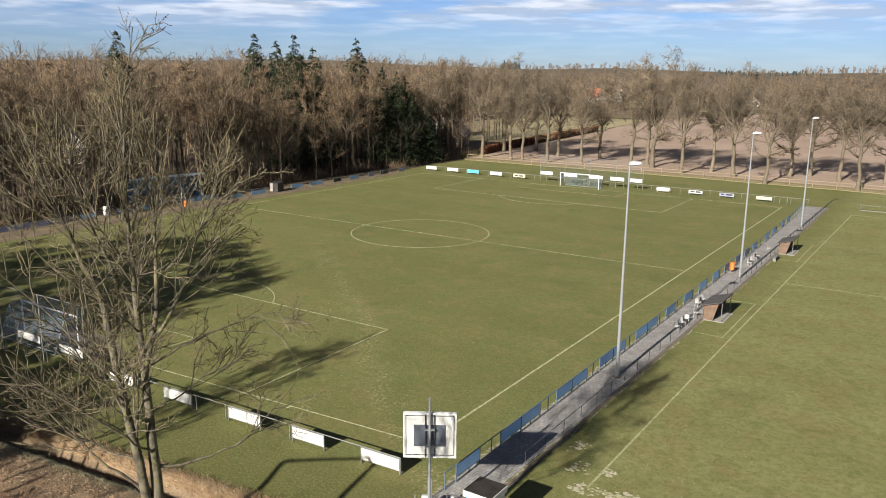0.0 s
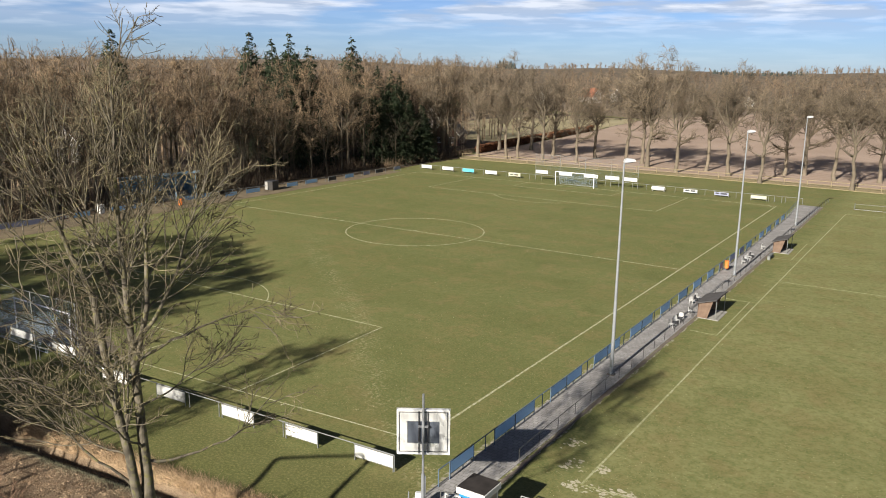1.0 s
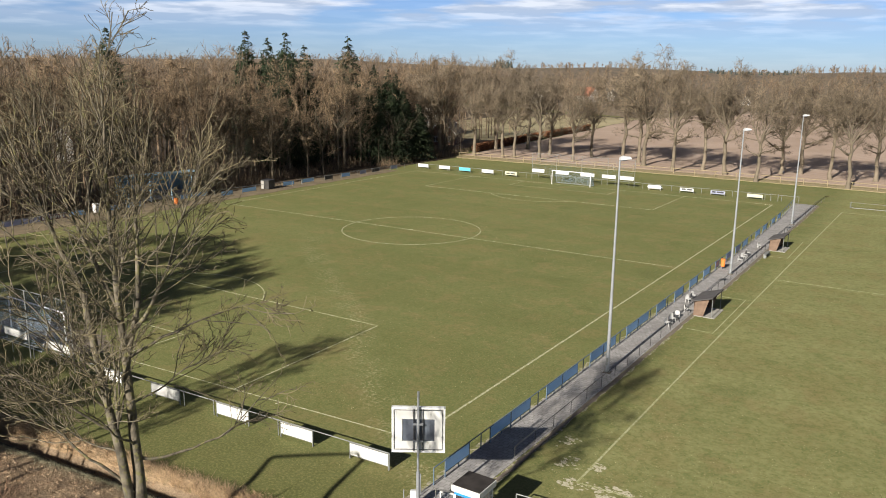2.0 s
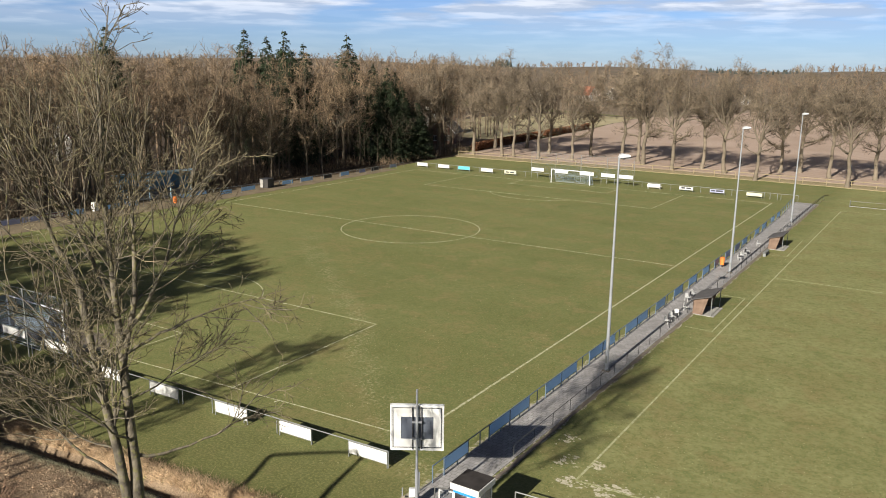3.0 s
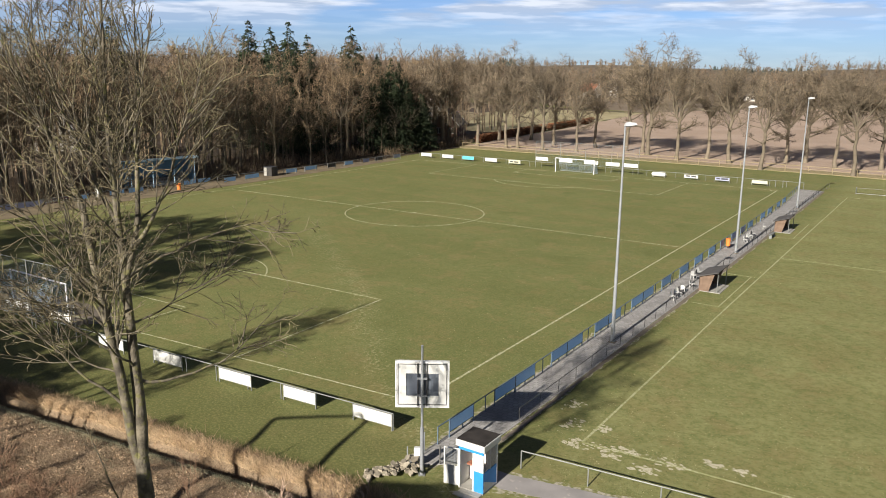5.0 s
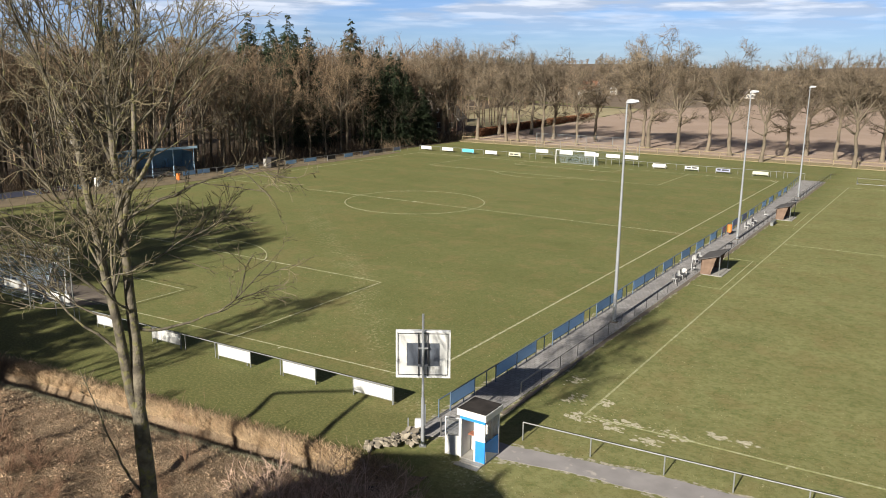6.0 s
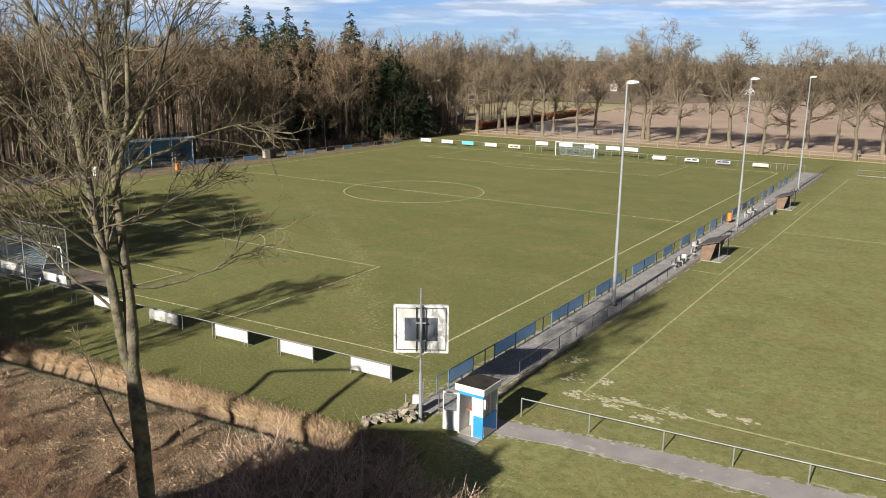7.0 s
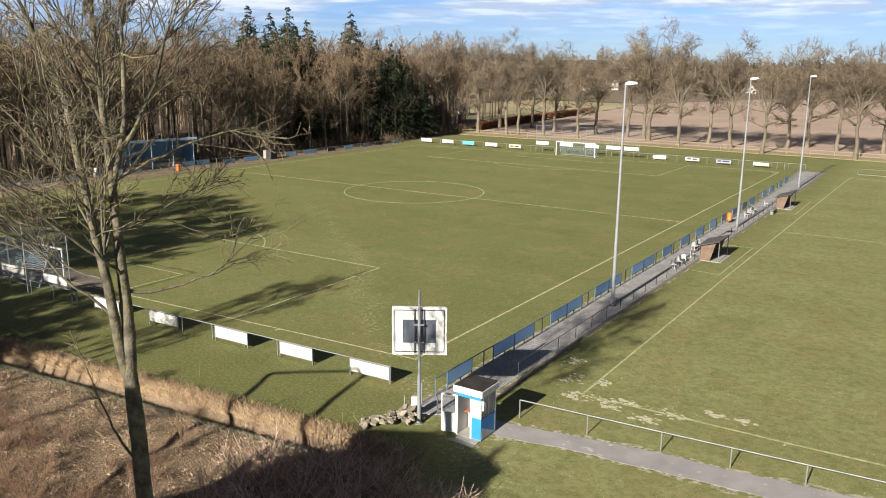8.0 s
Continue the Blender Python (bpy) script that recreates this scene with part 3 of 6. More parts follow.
def rough_sheet(name, xs, d_lo, d_hi, z_up, material, label, category, fade_edge=0.35, seed=3):
    """A strip that follows the ditch's line, laid on the ground's own shape."""
    rg = np.random.default_rng(seed)
    rows = np.concatenate([np.linspace(d_lo, -1.6, 52)[:-1], np.arange(-1.6, d_hi, 0.075)]) if d_lo < -2 else np.linspace(d_lo, d_hi, 14)
    ds = (rows - rows[0]) / (rows[-1] - rows[0])
    n, m = len(xs), len(ds)
    X = np.repeat(xs[None], m, 0)
    wob = rg.normal(size=(2, n)) * fade_edge
    Y = (-8.6 + 0.101 * X) + rows[:, None] + wob[0] * (1 - np.clip(ds * 8, 0, 1))[:, None] + wob[1] * np.clip((ds - 0.97) / 0.03, 0, 1)[:, None]
    edge = np.minimum(np.arange(m), m - 1 - np.arange(m))[:, None]
    Z = ground_z(X, Y) + np.where(edge > 0, z_up, -0.06)
    v = np.stack([X.ravel(), Y.ravel(), Z.ravel()], axis=1)
    i, j = np.arange(m - 1)[:, None] * n, np.arange(n - 1)
    me = array_mesh(name, v, [np.stack([i + j, i + j + 1, i + j + 1 + n, i + j + n], axis=2).reshape(-1, 4)])
    return solid(name, me, material, label, category, kind="structure")


rough_sheet("rough_ground", np.arange(-60, 6.6, 0.25), -24.0, 1.35, 0.07, M_ROUGH, "rough ground of brown leaves and matted dead grass beside a ditch", "ground")

flat("wood_floor", ragged([(-60, 401), (222, 401), (500, 402), (900, 2900), (-2400, 2900), (-400, 500), (-93, 302)], 1.5, 12, 6), 0.045, M_FARFLOOR,
     "dark leaf litter under distant woods", "woodland floor")
# near-black strip that draws the shaded line of the ditch over its mud
rough_sheet("ditch_bed", np.arange(-58, 5.2, 0.25), -0.2, 0.5, 0.11, M_SHADEDMUD, "wet mud in the ditch bottom, blackened for the ditch's shade", "ditch", 0.06, 5)
flat("ploughed_field", ragged([(-76, 128), (60, 127), (140, 128), (220, 400), (-60, 400), (-92, 300), (-80, 190)], 0.5, 4, 1), 0.05, M_SOIL,
     "bare pinkish-brown ploughed field behind a row of oaks", "field")
flat("meadow", ragged([(-84, 168), (-81.5, 190), (-92, 300), (-150, 300), (-135, 170)], 0.6, 5, 21), 0.055, M_MEADOW,
     "pale straw-coloured winter meadow behind the hedge", "meadow")
flat("field_verge", ragged([(-74, 123.5), (-20, 124.3), (40, 122.5), (140, 122), (140, 128.6), (-76, 128.8)], 0.25, 1.5, 2), 0.06, M_VERGE,
     "pale dry grass verge along the field fence", "verge")
flat("wood_floor", ragged([(-76.5, -10), (-76.5, 60), (-73.5, 96), (-74.5, 124), (-84, 136), (-88, 300), (-700, 500), (-700, -60), (-120, -40)], 0.5, 5, 3), 0.04, M_WOODFLOOR,
     "dark leaf litter under bare woodland", "woodland floor")
flat("side_verge", ragged([(-76.6, 5), (-70.0, 5), (-69.6, 60), (-70.2, 96), (-73.6, 96), (-76.6, 60)], 0.2, 1.2, 4), 0.03, M_SIDEVERGE,
     "dry trodden strip behind the side boards", "verge")
flat("gravel_edge", ragged([(3.3, -4.3), (6.1, -2.7), (6.35, 10), (6.5, 50), (6.25, 101.5), (2.4, 101.5), (3.05, 88), (3.4, 60), (3.35, 20)], 0.12, 0.8, 15), 0.012, M_GRAVEL,
     "loose pale gravel and weeds along the edges of the walkway", "gravel", 0)
flat("gravel_edge", ragged([(6.2, -5.2), (8.7, -3.65), (11.0, -3.12), (17.5, -2.6), (40, -0.85), (40, 1.2), (22.4, -0.02), (17.15, -0.62), (14.0, -0.88), (10.4, -1.48), (8.0, -2.0)], 0.16, 0.5, 16), 0.005, M_GRAVEL,
     "loose pale gravel along the edges of the asphalt path", "gravel", 0)
flat("walkway", [(3.55, -4.2), (5.75, -2.6), (5.95, 10), (6.1, 50), (5.9, 101.5), (2.6, 101.5), (3.3, 88), (3.65, 60), (3.6, 20)], 0.04, M_PAVE,
     "grey paved walkway between two rails", "walkway")
flat("asphalt_path", ragged([(5.6, -3.3), (6.7, -3.1), (8.3, -3.5), (11.0, -2.9), (17.5, -2.35), (40, -0.6), (40, 1.0), (22.4, -0.25), (17.15, -0.85), (14.0, -1.1), (10.4, -1.7), (8.0, -2.2), (6.0, -2.0)], 0.05, 0.6, 5), 0.014, M_ASPHALT,
     "narrow worn asphalt footpath with crumbling edges", "path")
flat("kerb_strip", ragged([(5.95, 0.5), (6.2, 0.5), (6.3, 20), (6.4, 50), (6.25, 101), (5.95, 101), (6.1, 50), (5.98, 10)], 0.07, 0.8, 8), 0.03, M_MUD,
     "trodden muddy edge between paving and turf", "verge")

def hill_z(x, y):
    """A low rise round the horizon, higher to the west, in gentle waves."""
    x, y = np.asarray(x, float), np.asarray(y, float)
    f = np.clip((y - 640) / 260, 0, 1)
    crest = np.interp(x / y, [-2.0, -0.87, -0.5, -0.38, -0.18, -0.08, 0.1], [32, 32, 20.5, 23.5, 17.5, 21.5, 21])
    return f * f * (3 - 2 * f) * (crest + 0.8 * np.sin(x * 0.013 + 1.0) + 0.5 * np.sin(x * 0.041)) - 0.3


solid("hill", sheet("hill", np.linspace(-2400, 420, 90), np.linspace(620, 2600, 50), hill_z), M_HILLWOOD, "low wooded rise on the horizon", "hill", kind="structure")

# ---- chalk lines ----
XW, Y_FAR, Y_HALF = -67.3, 98.1, 49.4
Y_NEAR = (1.95, 0.058)


def near_y(x):
    return Y_NEAR[0] + Y_NEAR[1] * x


def line(pts, width=0.11, z=0.006, chalk=None):
    g = Geo()
    for (x0, y0), (x1, y1) in zip(pts, pts[1:]):
        d = Vector((x1 - x0, y1 - y0, 0)).normalized()
        s = Vector((-d.y, d.x, 0)) * width / 2
        a, b = Vector((x0, y0, 0)), Vector((x1, y1, 0))
        v = [a - s, b - s, b + s, a + s]
        g.add([p + Vector((0, 0, z)) for p in v] + [p - Vector((0, 0, 0.01)) for p in v], [(0, 1, 2, 3), (0, 4, 5, 1), (2, 6, 7, 3), (1, 5, 6, 2), (3, 7, 4, 0)])
    solid("pitch_line", g, chalk or M_LINE, "thin worn white chalk line on the turf", "pitch line", kind="structure")


def arc(cx, cy, r, a0, a1, n=48):
    return [(cx + r * math.cos(radians(a0 + (a1 - a0) * k / n)), cy + r * math.sin(radians(a0 + (a1 - a0) * k / n))) for k in range(n + 1)]


CX = -33.8
line([(0, near_y(0)), (0, Y_FAR)], 0.15)
line([(XW, near_y(XW)), (XW, Y_FAR)], 0.13)
line([(0.06, near_y(0)), (XW, near_y(XW))], 0.09)
line([(0.06, Y_FAR), (XW, Y_FAR)])
line([(0, Y_HALF), (XW, Y_HALF - 0.3)], 0.1)
line(arc(CX, Y_HALF, 8.75, 0, 360, 72), 0.12)
line(arc(CX, Y_HALF, 0.12, 0, 360, 12), 0.2, 0.007)
line([(-13.65, Y_FAR), (-13.65, 82.3), (-54.1, 82.2), (-54.1, Y_FAR)])
line([(-24.6, Y_FAR), (-24.6, 92.6), (-43.0, 92.6), (-43.0, Y_FAR)], 0.09)
line(arc(CX, 87.2, 8.75, 214, 326, 24), 0.1)
line([(-13.35, near_y(-13.3)), (-13.7, 16.45), (-54.0, 16.2), (-54.0, near_y(-54))])
line([(-24.5, near_y(-24.5)), (-24.5, 6.3), (-42.8, 6.0), (-42.8, near_y(-42.8))], 0.09)
line(arc(CX, 11.6, 8.75, 34, 146, 24), 0.1)
line([(-9.6, near_y(-9.6) - 0.35), (-9.55, near_y(-9.6) + 0.05)], 0.1, 0.007)
line(arc(0, near_y(0), 1.0, 93, 180, 10), 0.1)
line(arc(0, Y_FAR, 1.0, 180, 268, 10), 0.1)
# the second pitch
line([(9.42, 2.66), (9.45, 30), (9.6, 60), (9.85, 97.0)], 0.12, 0.006, M_FAINT)
line([(9.42, 2.66), (14, 2.88), (18.7, 2.95), (60, 4.6)], 0.11, 0.006, M_FAINT)
line([(9.85, 97.0), (60, 97.6)], 0.11, 0.006, M_FAINT)
line([(9.5, 50.3), (60, 51.2)], 0.09, 0.006, M_FAINT)
line([(18.66, 2.62), (18.7, 2.95)], 0.1, 0.007)
line([(6.75, 30.05), (8.86, 29.95), (8.84, 41.0), (6.8, 41.1)], 0.09, 0.006, M_FAINT)
line([(6.9, 60.7), (8.82, 60.8), (8.78, 71.0)], 0.09, 0.006, M_FAINT)

flat("goal_mouth", ragged([(-37.5, -1.2), (-27, -1.0), (-26, 1.2), (-28.5, 2.6), (-37, 2.4), (-39, 0.6)], 0.35, 0.7, 12), 0.003, M_MUD, "muddy worn patch of turf in the goal mouth", "bare ground", 0.05)
# worn sandy spots in the corner of the second pitch
def bare_spot(x, y, sx, sy, seed):
    """A scatter of small worn islands, thickest in the middle."""
    rg = random.Random(seed)
    g = Geo()
    for k in range(34):
        cx, cy = x + rg.gauss(0, sx * 0.6), y + rg.gauss(0, sy * 0.6)
        r = rg.uniform(0.04, 0.15) * (1.4 if k < 5 else 0.7)
        n = 9
        ring = [(cx + r * 1.3 * math.cos(a) * f, cy + r * 0.8 * math.sin(a) * f) for a, f in ((2 * math.pi * i / n, rg.uniform(0.4, 1.2)) for i in range(n))]
        z = 0.002 + k * 0.0001
        g.add([(p, q, z) for p, q in ring] + [(p, q, -0.02) for p, q in ring], [tuple(range(n))] + [(i, n + i, n + (i + 1) % n, (i + 1) % n) for i in range(n)])
    solid("bare_spot", g, M_BARE, "pale worn sandy spots in the turf", "bare ground", kind="structure")


for k, (x, y, sx, sy) in enumerate([(9.1, 2.3, 0.6, 0.35), (10.3, 2.6, 0.9, 0.3), (11.6, 3.1, 0.45, 0.25), (13.0, 1.75, 0.6, 0.35), (13.6, 2.9, 0.9, 0.4), (8.2, 4.2, 0.45, 0.55), (15.4, 4.0, 0.35, 0.2), (7.3, 6.6, 0.35, 0.6), (9.7, 4.6, 0.25, 0.3), (11.0, 2.1, 0.5, 0.2), (16.6, 4.1, 0.4, 0.25)]):
    bare_spot(x, y, sx, sy, k)


# ---- rails and boards ----
def rail_run(label, pts, height, spacing, material, r=0.03, mid=False, group="", skip=()):
    """A rail on posts along a line of points."""
    ob = thing("perimeter_rail", label, "railing", group=group)
    (x0, y0) = pts[0]
    post = Geo().rod((0, 0, -0.2), (0, 0, height), r * 1.05, sides=6).mesh("post")
    for (x0, y0), (x1, y1) in zip(pts, pts[1:]):
        part("rail", Geo().rod((x0, y0, height), (x1, y1, height), r, sides=6), material, ob)
        if mid:
            part("rail", Geo().rod((x0, y0, height * 0.5), (x1, y1, height * 0.5), r * 0.7, sides=6), material, ob)
        n = max(1, round(math.hypot(x1 - x0, y1 - y0) / spacing))
        for k in range(n + (1 if (x1, y1) == pts[-1] else 0)):
            p = part("post", post, material, ob)
            p.location = (x0 + (x1 - x0) * k / n, y0 + (y1 - y0) * k / n, 0)
    return ob


def end_y(x):
    return -1.62 + 0.045 * x


rail_run("grey steel rail along the end of the pitch", [(1.0, end_y(1.0)), (-66, end_y(-66))], 0.92, 2.5, M_RAIL)
rail_run("dull blue steel rail between pitch and paved walkway", [(3.72, -1.6), (3.68, 60), (3.4, 86), (2.7, 101)], 0.95, 2.28, M_BLUERAIL)
rail_run("low dark rail on the outer side of the walkway", [(5.75, 3.0), (5.95, 50), (5.85, 100), (6.2, 106)], 0.75, 2.3, M_DARKRAIL, 0.02)
rail_run("grey steel rail with stout posts beside the footpath", [(8.15, -1.36), (14.5, -0.88), (20.0, -0.45), (40, 1.2)], 0.88, 2.84, M_RAIL, 0.031)
rail_run("grey steel rail along the far end of the pitch", [(-70, 102.3), (3, 102.5)], 0.95, 2.5, M_RAIL)
rail_run("grey steel rail along the wooded side of the pitch", [(-74.6, 15), (-74.2, 50), (-72.0, 68), (-71.4, 100)], 0.95, 2.5, M_RAIL)
rail_run("rusty post and wire fence beside the field", [(-74, 125.2), (-20, 126.2), (20, 124.6), (70, 124)], 1.1, 4.2, M_VERGE, 0.045, mid=True)


def board(x0, y0, x1, y1, z0, z1, face, label, frame_m=M_RAIL, legs=True, group=""):
    """An advertising board: a sheet with a frame round it, on two legs."""
    length = math.hypot(x1 - x0, y1 - y0)
    ob = thing("advertising_board", label, "board", pose(x0, y0, 0, 0, 0, math.degrees(math.atan2(y1 - y0, x1 - x0))), group)
    part("sheet", Geo().box(0.02, length - 0.02, -0.012, 0.012, z0 + 0.02, z1 - 0.02), face, ob)
    part("top_edge", Geo().box(0, length, -0.02, 0.02, z1 - 0.02, z1 + 0.015), frame_m, ob)
    part("bottom_edge", Geo().box(0, length, -0.02, 0.02, z0 - 0.015, z0 + 0.02), frame_m, ob)
    if legs:
        for x in (0.0, length):
            part("leg", Geo().box(x - 0.025, x + 0.025, -0.025, 0.025, -0.1, z1 + 0.03), frame_m, ob)
    return ob


for x0, x1 in ((-1.45, 0.98), (-6.2, -3.95), (-11.1, -8.6), (-16.7, -14.2), (-21.9, -19.5)):
    board(x0, end_y(x0) - 0.06, x1, end_y(x1) - 0.06, 0.22, 0.9, M_WHITE, "white back of a low advertising board on the end rail", group="boards on the near end rail")
for x0, x1 in ((-27.0, -24.4), (-32.2, -29.5)):
    board(x0, -2.98, x1, -2.9, 1.2, 1.75, M_WHITE, "white board hung high on the ball-catching net posts", legs=False, group="boards on the near net")
for x0, x1, face, lab in ((-69.5, -67.0, M_WHITE, "white"), (-64.4, -61.8, M_WHITE, "white"), (-59.6, -57.0, M_CYAN, "turquoise"), (-54.4, -51.8, M_WHITE, "white"), (-49.2, -46.7, M_CREAM, "cream with faint lettering"),
                          (-15.6, -13.3, M_WHITE, "white and dark striped"), (-10.5, -8.2, M_LILAC, "lilac and dark blue"), (-4.7, -2.3, M_CREAM, "cream")):
    board(x0, 102.1, x1, 102.15, 0.3, 0.95 if x0 < -20 else 0.82, face, lab + " low advertising board behind the far goal line", group="boards at the far end")
for x0, x1 in ((-43.5, -41.0), (-38.7, -36.1), (-33.8, -31.1), (-29.7, -27.1), (-26.4, -23.8)):
    board(x0, 102.2, x1, 102.25, 1.25, 1.9, M_WHITE, "white board hung high on the far net posts", legs=False, group="boards on the far net")
# rounded white roller behind the far goal line
g = Geo()
g.rod((-21.0, 102.0, 0.5), (-18.8, 102.1, 0.5), 0.36, 0.36, 14)
solid("rolled_tarpaulin", g.rod((-21.2, 102.0, 0.5), (-18.6, 102.1, 0.5), 0.05, 0.05, 6).rod((-20.9, 102, -0.05), (-20.9, 102, 0.5), 0.05).rod((-18.9, 102.1, -0.05), (-18.9, 102.1, 0.5), 0.05), M_WHITE,
      "rounded white board on short legs behind the far goal line", "board", group="boards at the far end")
# writing that cannot be read on three far boards
for x0, x1 in ((-15.3, -14.6), (-14.4, -13.6), (-10.3, -9.7), (-9.5, -8.4), (-48.9, -48.2), (-48.0, -47.1)):
    solid("lettering_bar", Geo().box(x0, x1, 102.06, 102.085, 0.48, 0.72), M_DARK, "dark bar of unreadable lettering on a board", "lettering")

for y0, y1 in ((-0.65, 1.63), (3.84, 6.15), (6.22, 8.6), (10.85, 13.1), (13.15, 15.5), (17.66, 20.0), (20.1, 22.4), (24.67, 27.1), (27.2, 29.6), (31.7, 34.1), (36.6, 39.0), (41.1, 43.5), (45.75, 47.9)):
    board(3.78, y0, 3.78, y1, 0.32, 1.0, M_BLUE, "faded blue advertising board on the walkway rail", M_BLUERAIL, True, "blue boards along the walkway")
for y0, y1 in ((50.2, 51.7), (54.5, 56.9), (58.6, 60.8), (62.3, 64.7), (69.2, 71.6), (73.4, 75.8), (79.3, 81.5), (83.4, 85.6)):
    board(3.76 - max(0, y0 - 60) * 0.012, y0, 3.76 - max(0, y1 - 60) * 0.012, y1, 0.32, 0.95, M_LILAC if y0 < 60 else M_BLUE, "faded lilac-blue advertising board on the walkway rail", M_BLUERAIL, True, "blue boards along the walkway")
for k, (y0, y1) in enumerate(((17.0, 19.4), (19.6, 22.0), (22.2, 24.4), (24.5, 28.0), (28.4, 30.8), (34.0, 36.3), (37.0, 39.4), (46.5, 48.8), (49.2, 51.6), (52.4, 54.7), (56.7, 59.7), (65.9, 68.5), (70.4, 73.5), (75.9, 78.0), (80.5, 82.9), (85.9, 87.7), (89.6, 91.9), (95.6, 97.6))):
    x = -74.45 if y0 < 50 else -72.2 if y0 < 75 else -71.7
    face = M_DARKRED if k == 3 else M_BLACKBOARD if k in (13, 16) else M_LILAC if k in (0, 1, 2, 3, 15, 17) else M_BLUE
    board(x + 0.05, y0, x + 0.05, y1, 0.25, 0.9, face, ("dark red" if k == 3 else "black" if k in (13, 16) else "faded blue") + " advertising board along the wooded side", group="boards along the wooded side")
for k in range(9):
    solid("lettering_bar", Geo().box(-74.37, -74.355, 24.7 + k * 0.35, 24.92 + k * 0.35, 0.4, 0.75), M_WHITE, "pale bar of unreadable lettering on a side board", "lettering")


# ---- goals and nets ----
def net_mesh(name, quads, material):
    """Netting hung as sheets; each quad carries its size in metres."""
    me = bpy.data.meshes.new(name)
    v = [p for q in quads for p in q]
    me.from_pydata(v, [], [tuple(range(4 * k, 4 * k + 4)) for k in range(len(quads))])
    uv = me.uv_layers.new(name="UVMap")
    for k, q in enumerate(quads):
        w, h = (Vector(q[1]) - Vector(q[0])).length, (Vector(q[3]) - Vector(q[0])).length
        for j, c in enumerate(((0, 0), (w, 0), (w, h), (0, h))):
            uv.data[4 * k + j].uv = c
    me.materials.append(material)
    return me


def goal(x, y, turn, width=7.32, height=2.44, depth=1.9, bar=0.06, netted=True, paint=M_GOALWHITE, label="white full-size football goal with a hanging net"):
    ob = thing("football_goal", label, "goal", pose(x, y, 0, 0, 0, turn))
    w = width / 2
    for s in (-1, 1):
        part("post", Geo().rod((s * w, 0, -0.1), (s * w, 0, height), bar, sides=10), paint, ob)
        part("back_stay", Geo().rod((s * w, 0, height), (s * w, 0.9, height - 0.02), 0.025).rod((s * w, 0.9, height), (s * w, depth, 0), 0.025), M_STEEL, ob)
    part("crossbar", Geo().rod((-w - bar, 0, height), (w + bar, 0, height), bar, sides=10), paint, ob)
    part("ground_bar", Geo().rod((-w, depth, 0.03), (w, depth, 0.03), 0.025), M_STEEL, ob)
    q = [[(-w, 0, height), (w, 0, height), (w, 0.9, height - 0.04), (-w, 0.9, height - 0.04)],
         [(-w, 0.9, height - 0.04), (w, 0.9, height - 0.04), (w, depth, 0.03), (-w, depth, 0.03)]]
    for s in (-w, w):
        q += [[(s, 0, 0.02), (s, depth, 0.02), (s, 0.9, height - 0.04), (s, 0, height)]]
    if netted:
        part("net", net_mesh("net", q, M_NET_BLUE), M_NET_BLUE, ob)
    return ob


goal(CX, Y_FAR, 0)
goal(CX + 0.6, near_y(CX) - 0.05, 180)


def catch_net(x0, x1, y0, y1, height, n, label):
    ob = thing("ball_catching_net", label, "net")
    for k in range(n + 1):
        x, y = x0 + (x1 - x0) * k / n, y0 + (y1 - y0) * k / n
        part("post", Geo().rod((x, y, -0.2), (x, y, height), 0.04), M_RAIL, ob)
    part("top_rail", Geo().rod((x0, y0, height), (x1, y1, height), 0.02), M_RAIL, ob)
    part("net", net_mesh("net", [[(x0, y0 + 0.06, 0.9), (x1, y1 + 0.06, 0.9), (x1, y1 + 0.06, height), (x0, y0 + 0.06, height)]], M_NET_WHITE), M_NET_WHITE, ob)
    return ob


catch_net(-43.6, -23.8, 102.35, 102.6, 4.8, 4, "tall steel posts with thin ball-catching net behind the far goal")
catch_net(-43.7, -24.1, -3.6, -2.85, 4.9, 4, "tall steel posts with blue-grey ball-catching net behind the near goal")
goal(12.9, 101.6, 0, 5.0, 0.95, 0.8, 0.021, False, M_RAIL, "low dull white training goal at the second pitch")
for x in (-1.1, 0.0):
    solid("marker_post", Geo().rod((x, 102.2, -0.1), (x, 102.2, 1.1), 0.04), M_RAIL, "short weathered wooden marker post", "post")


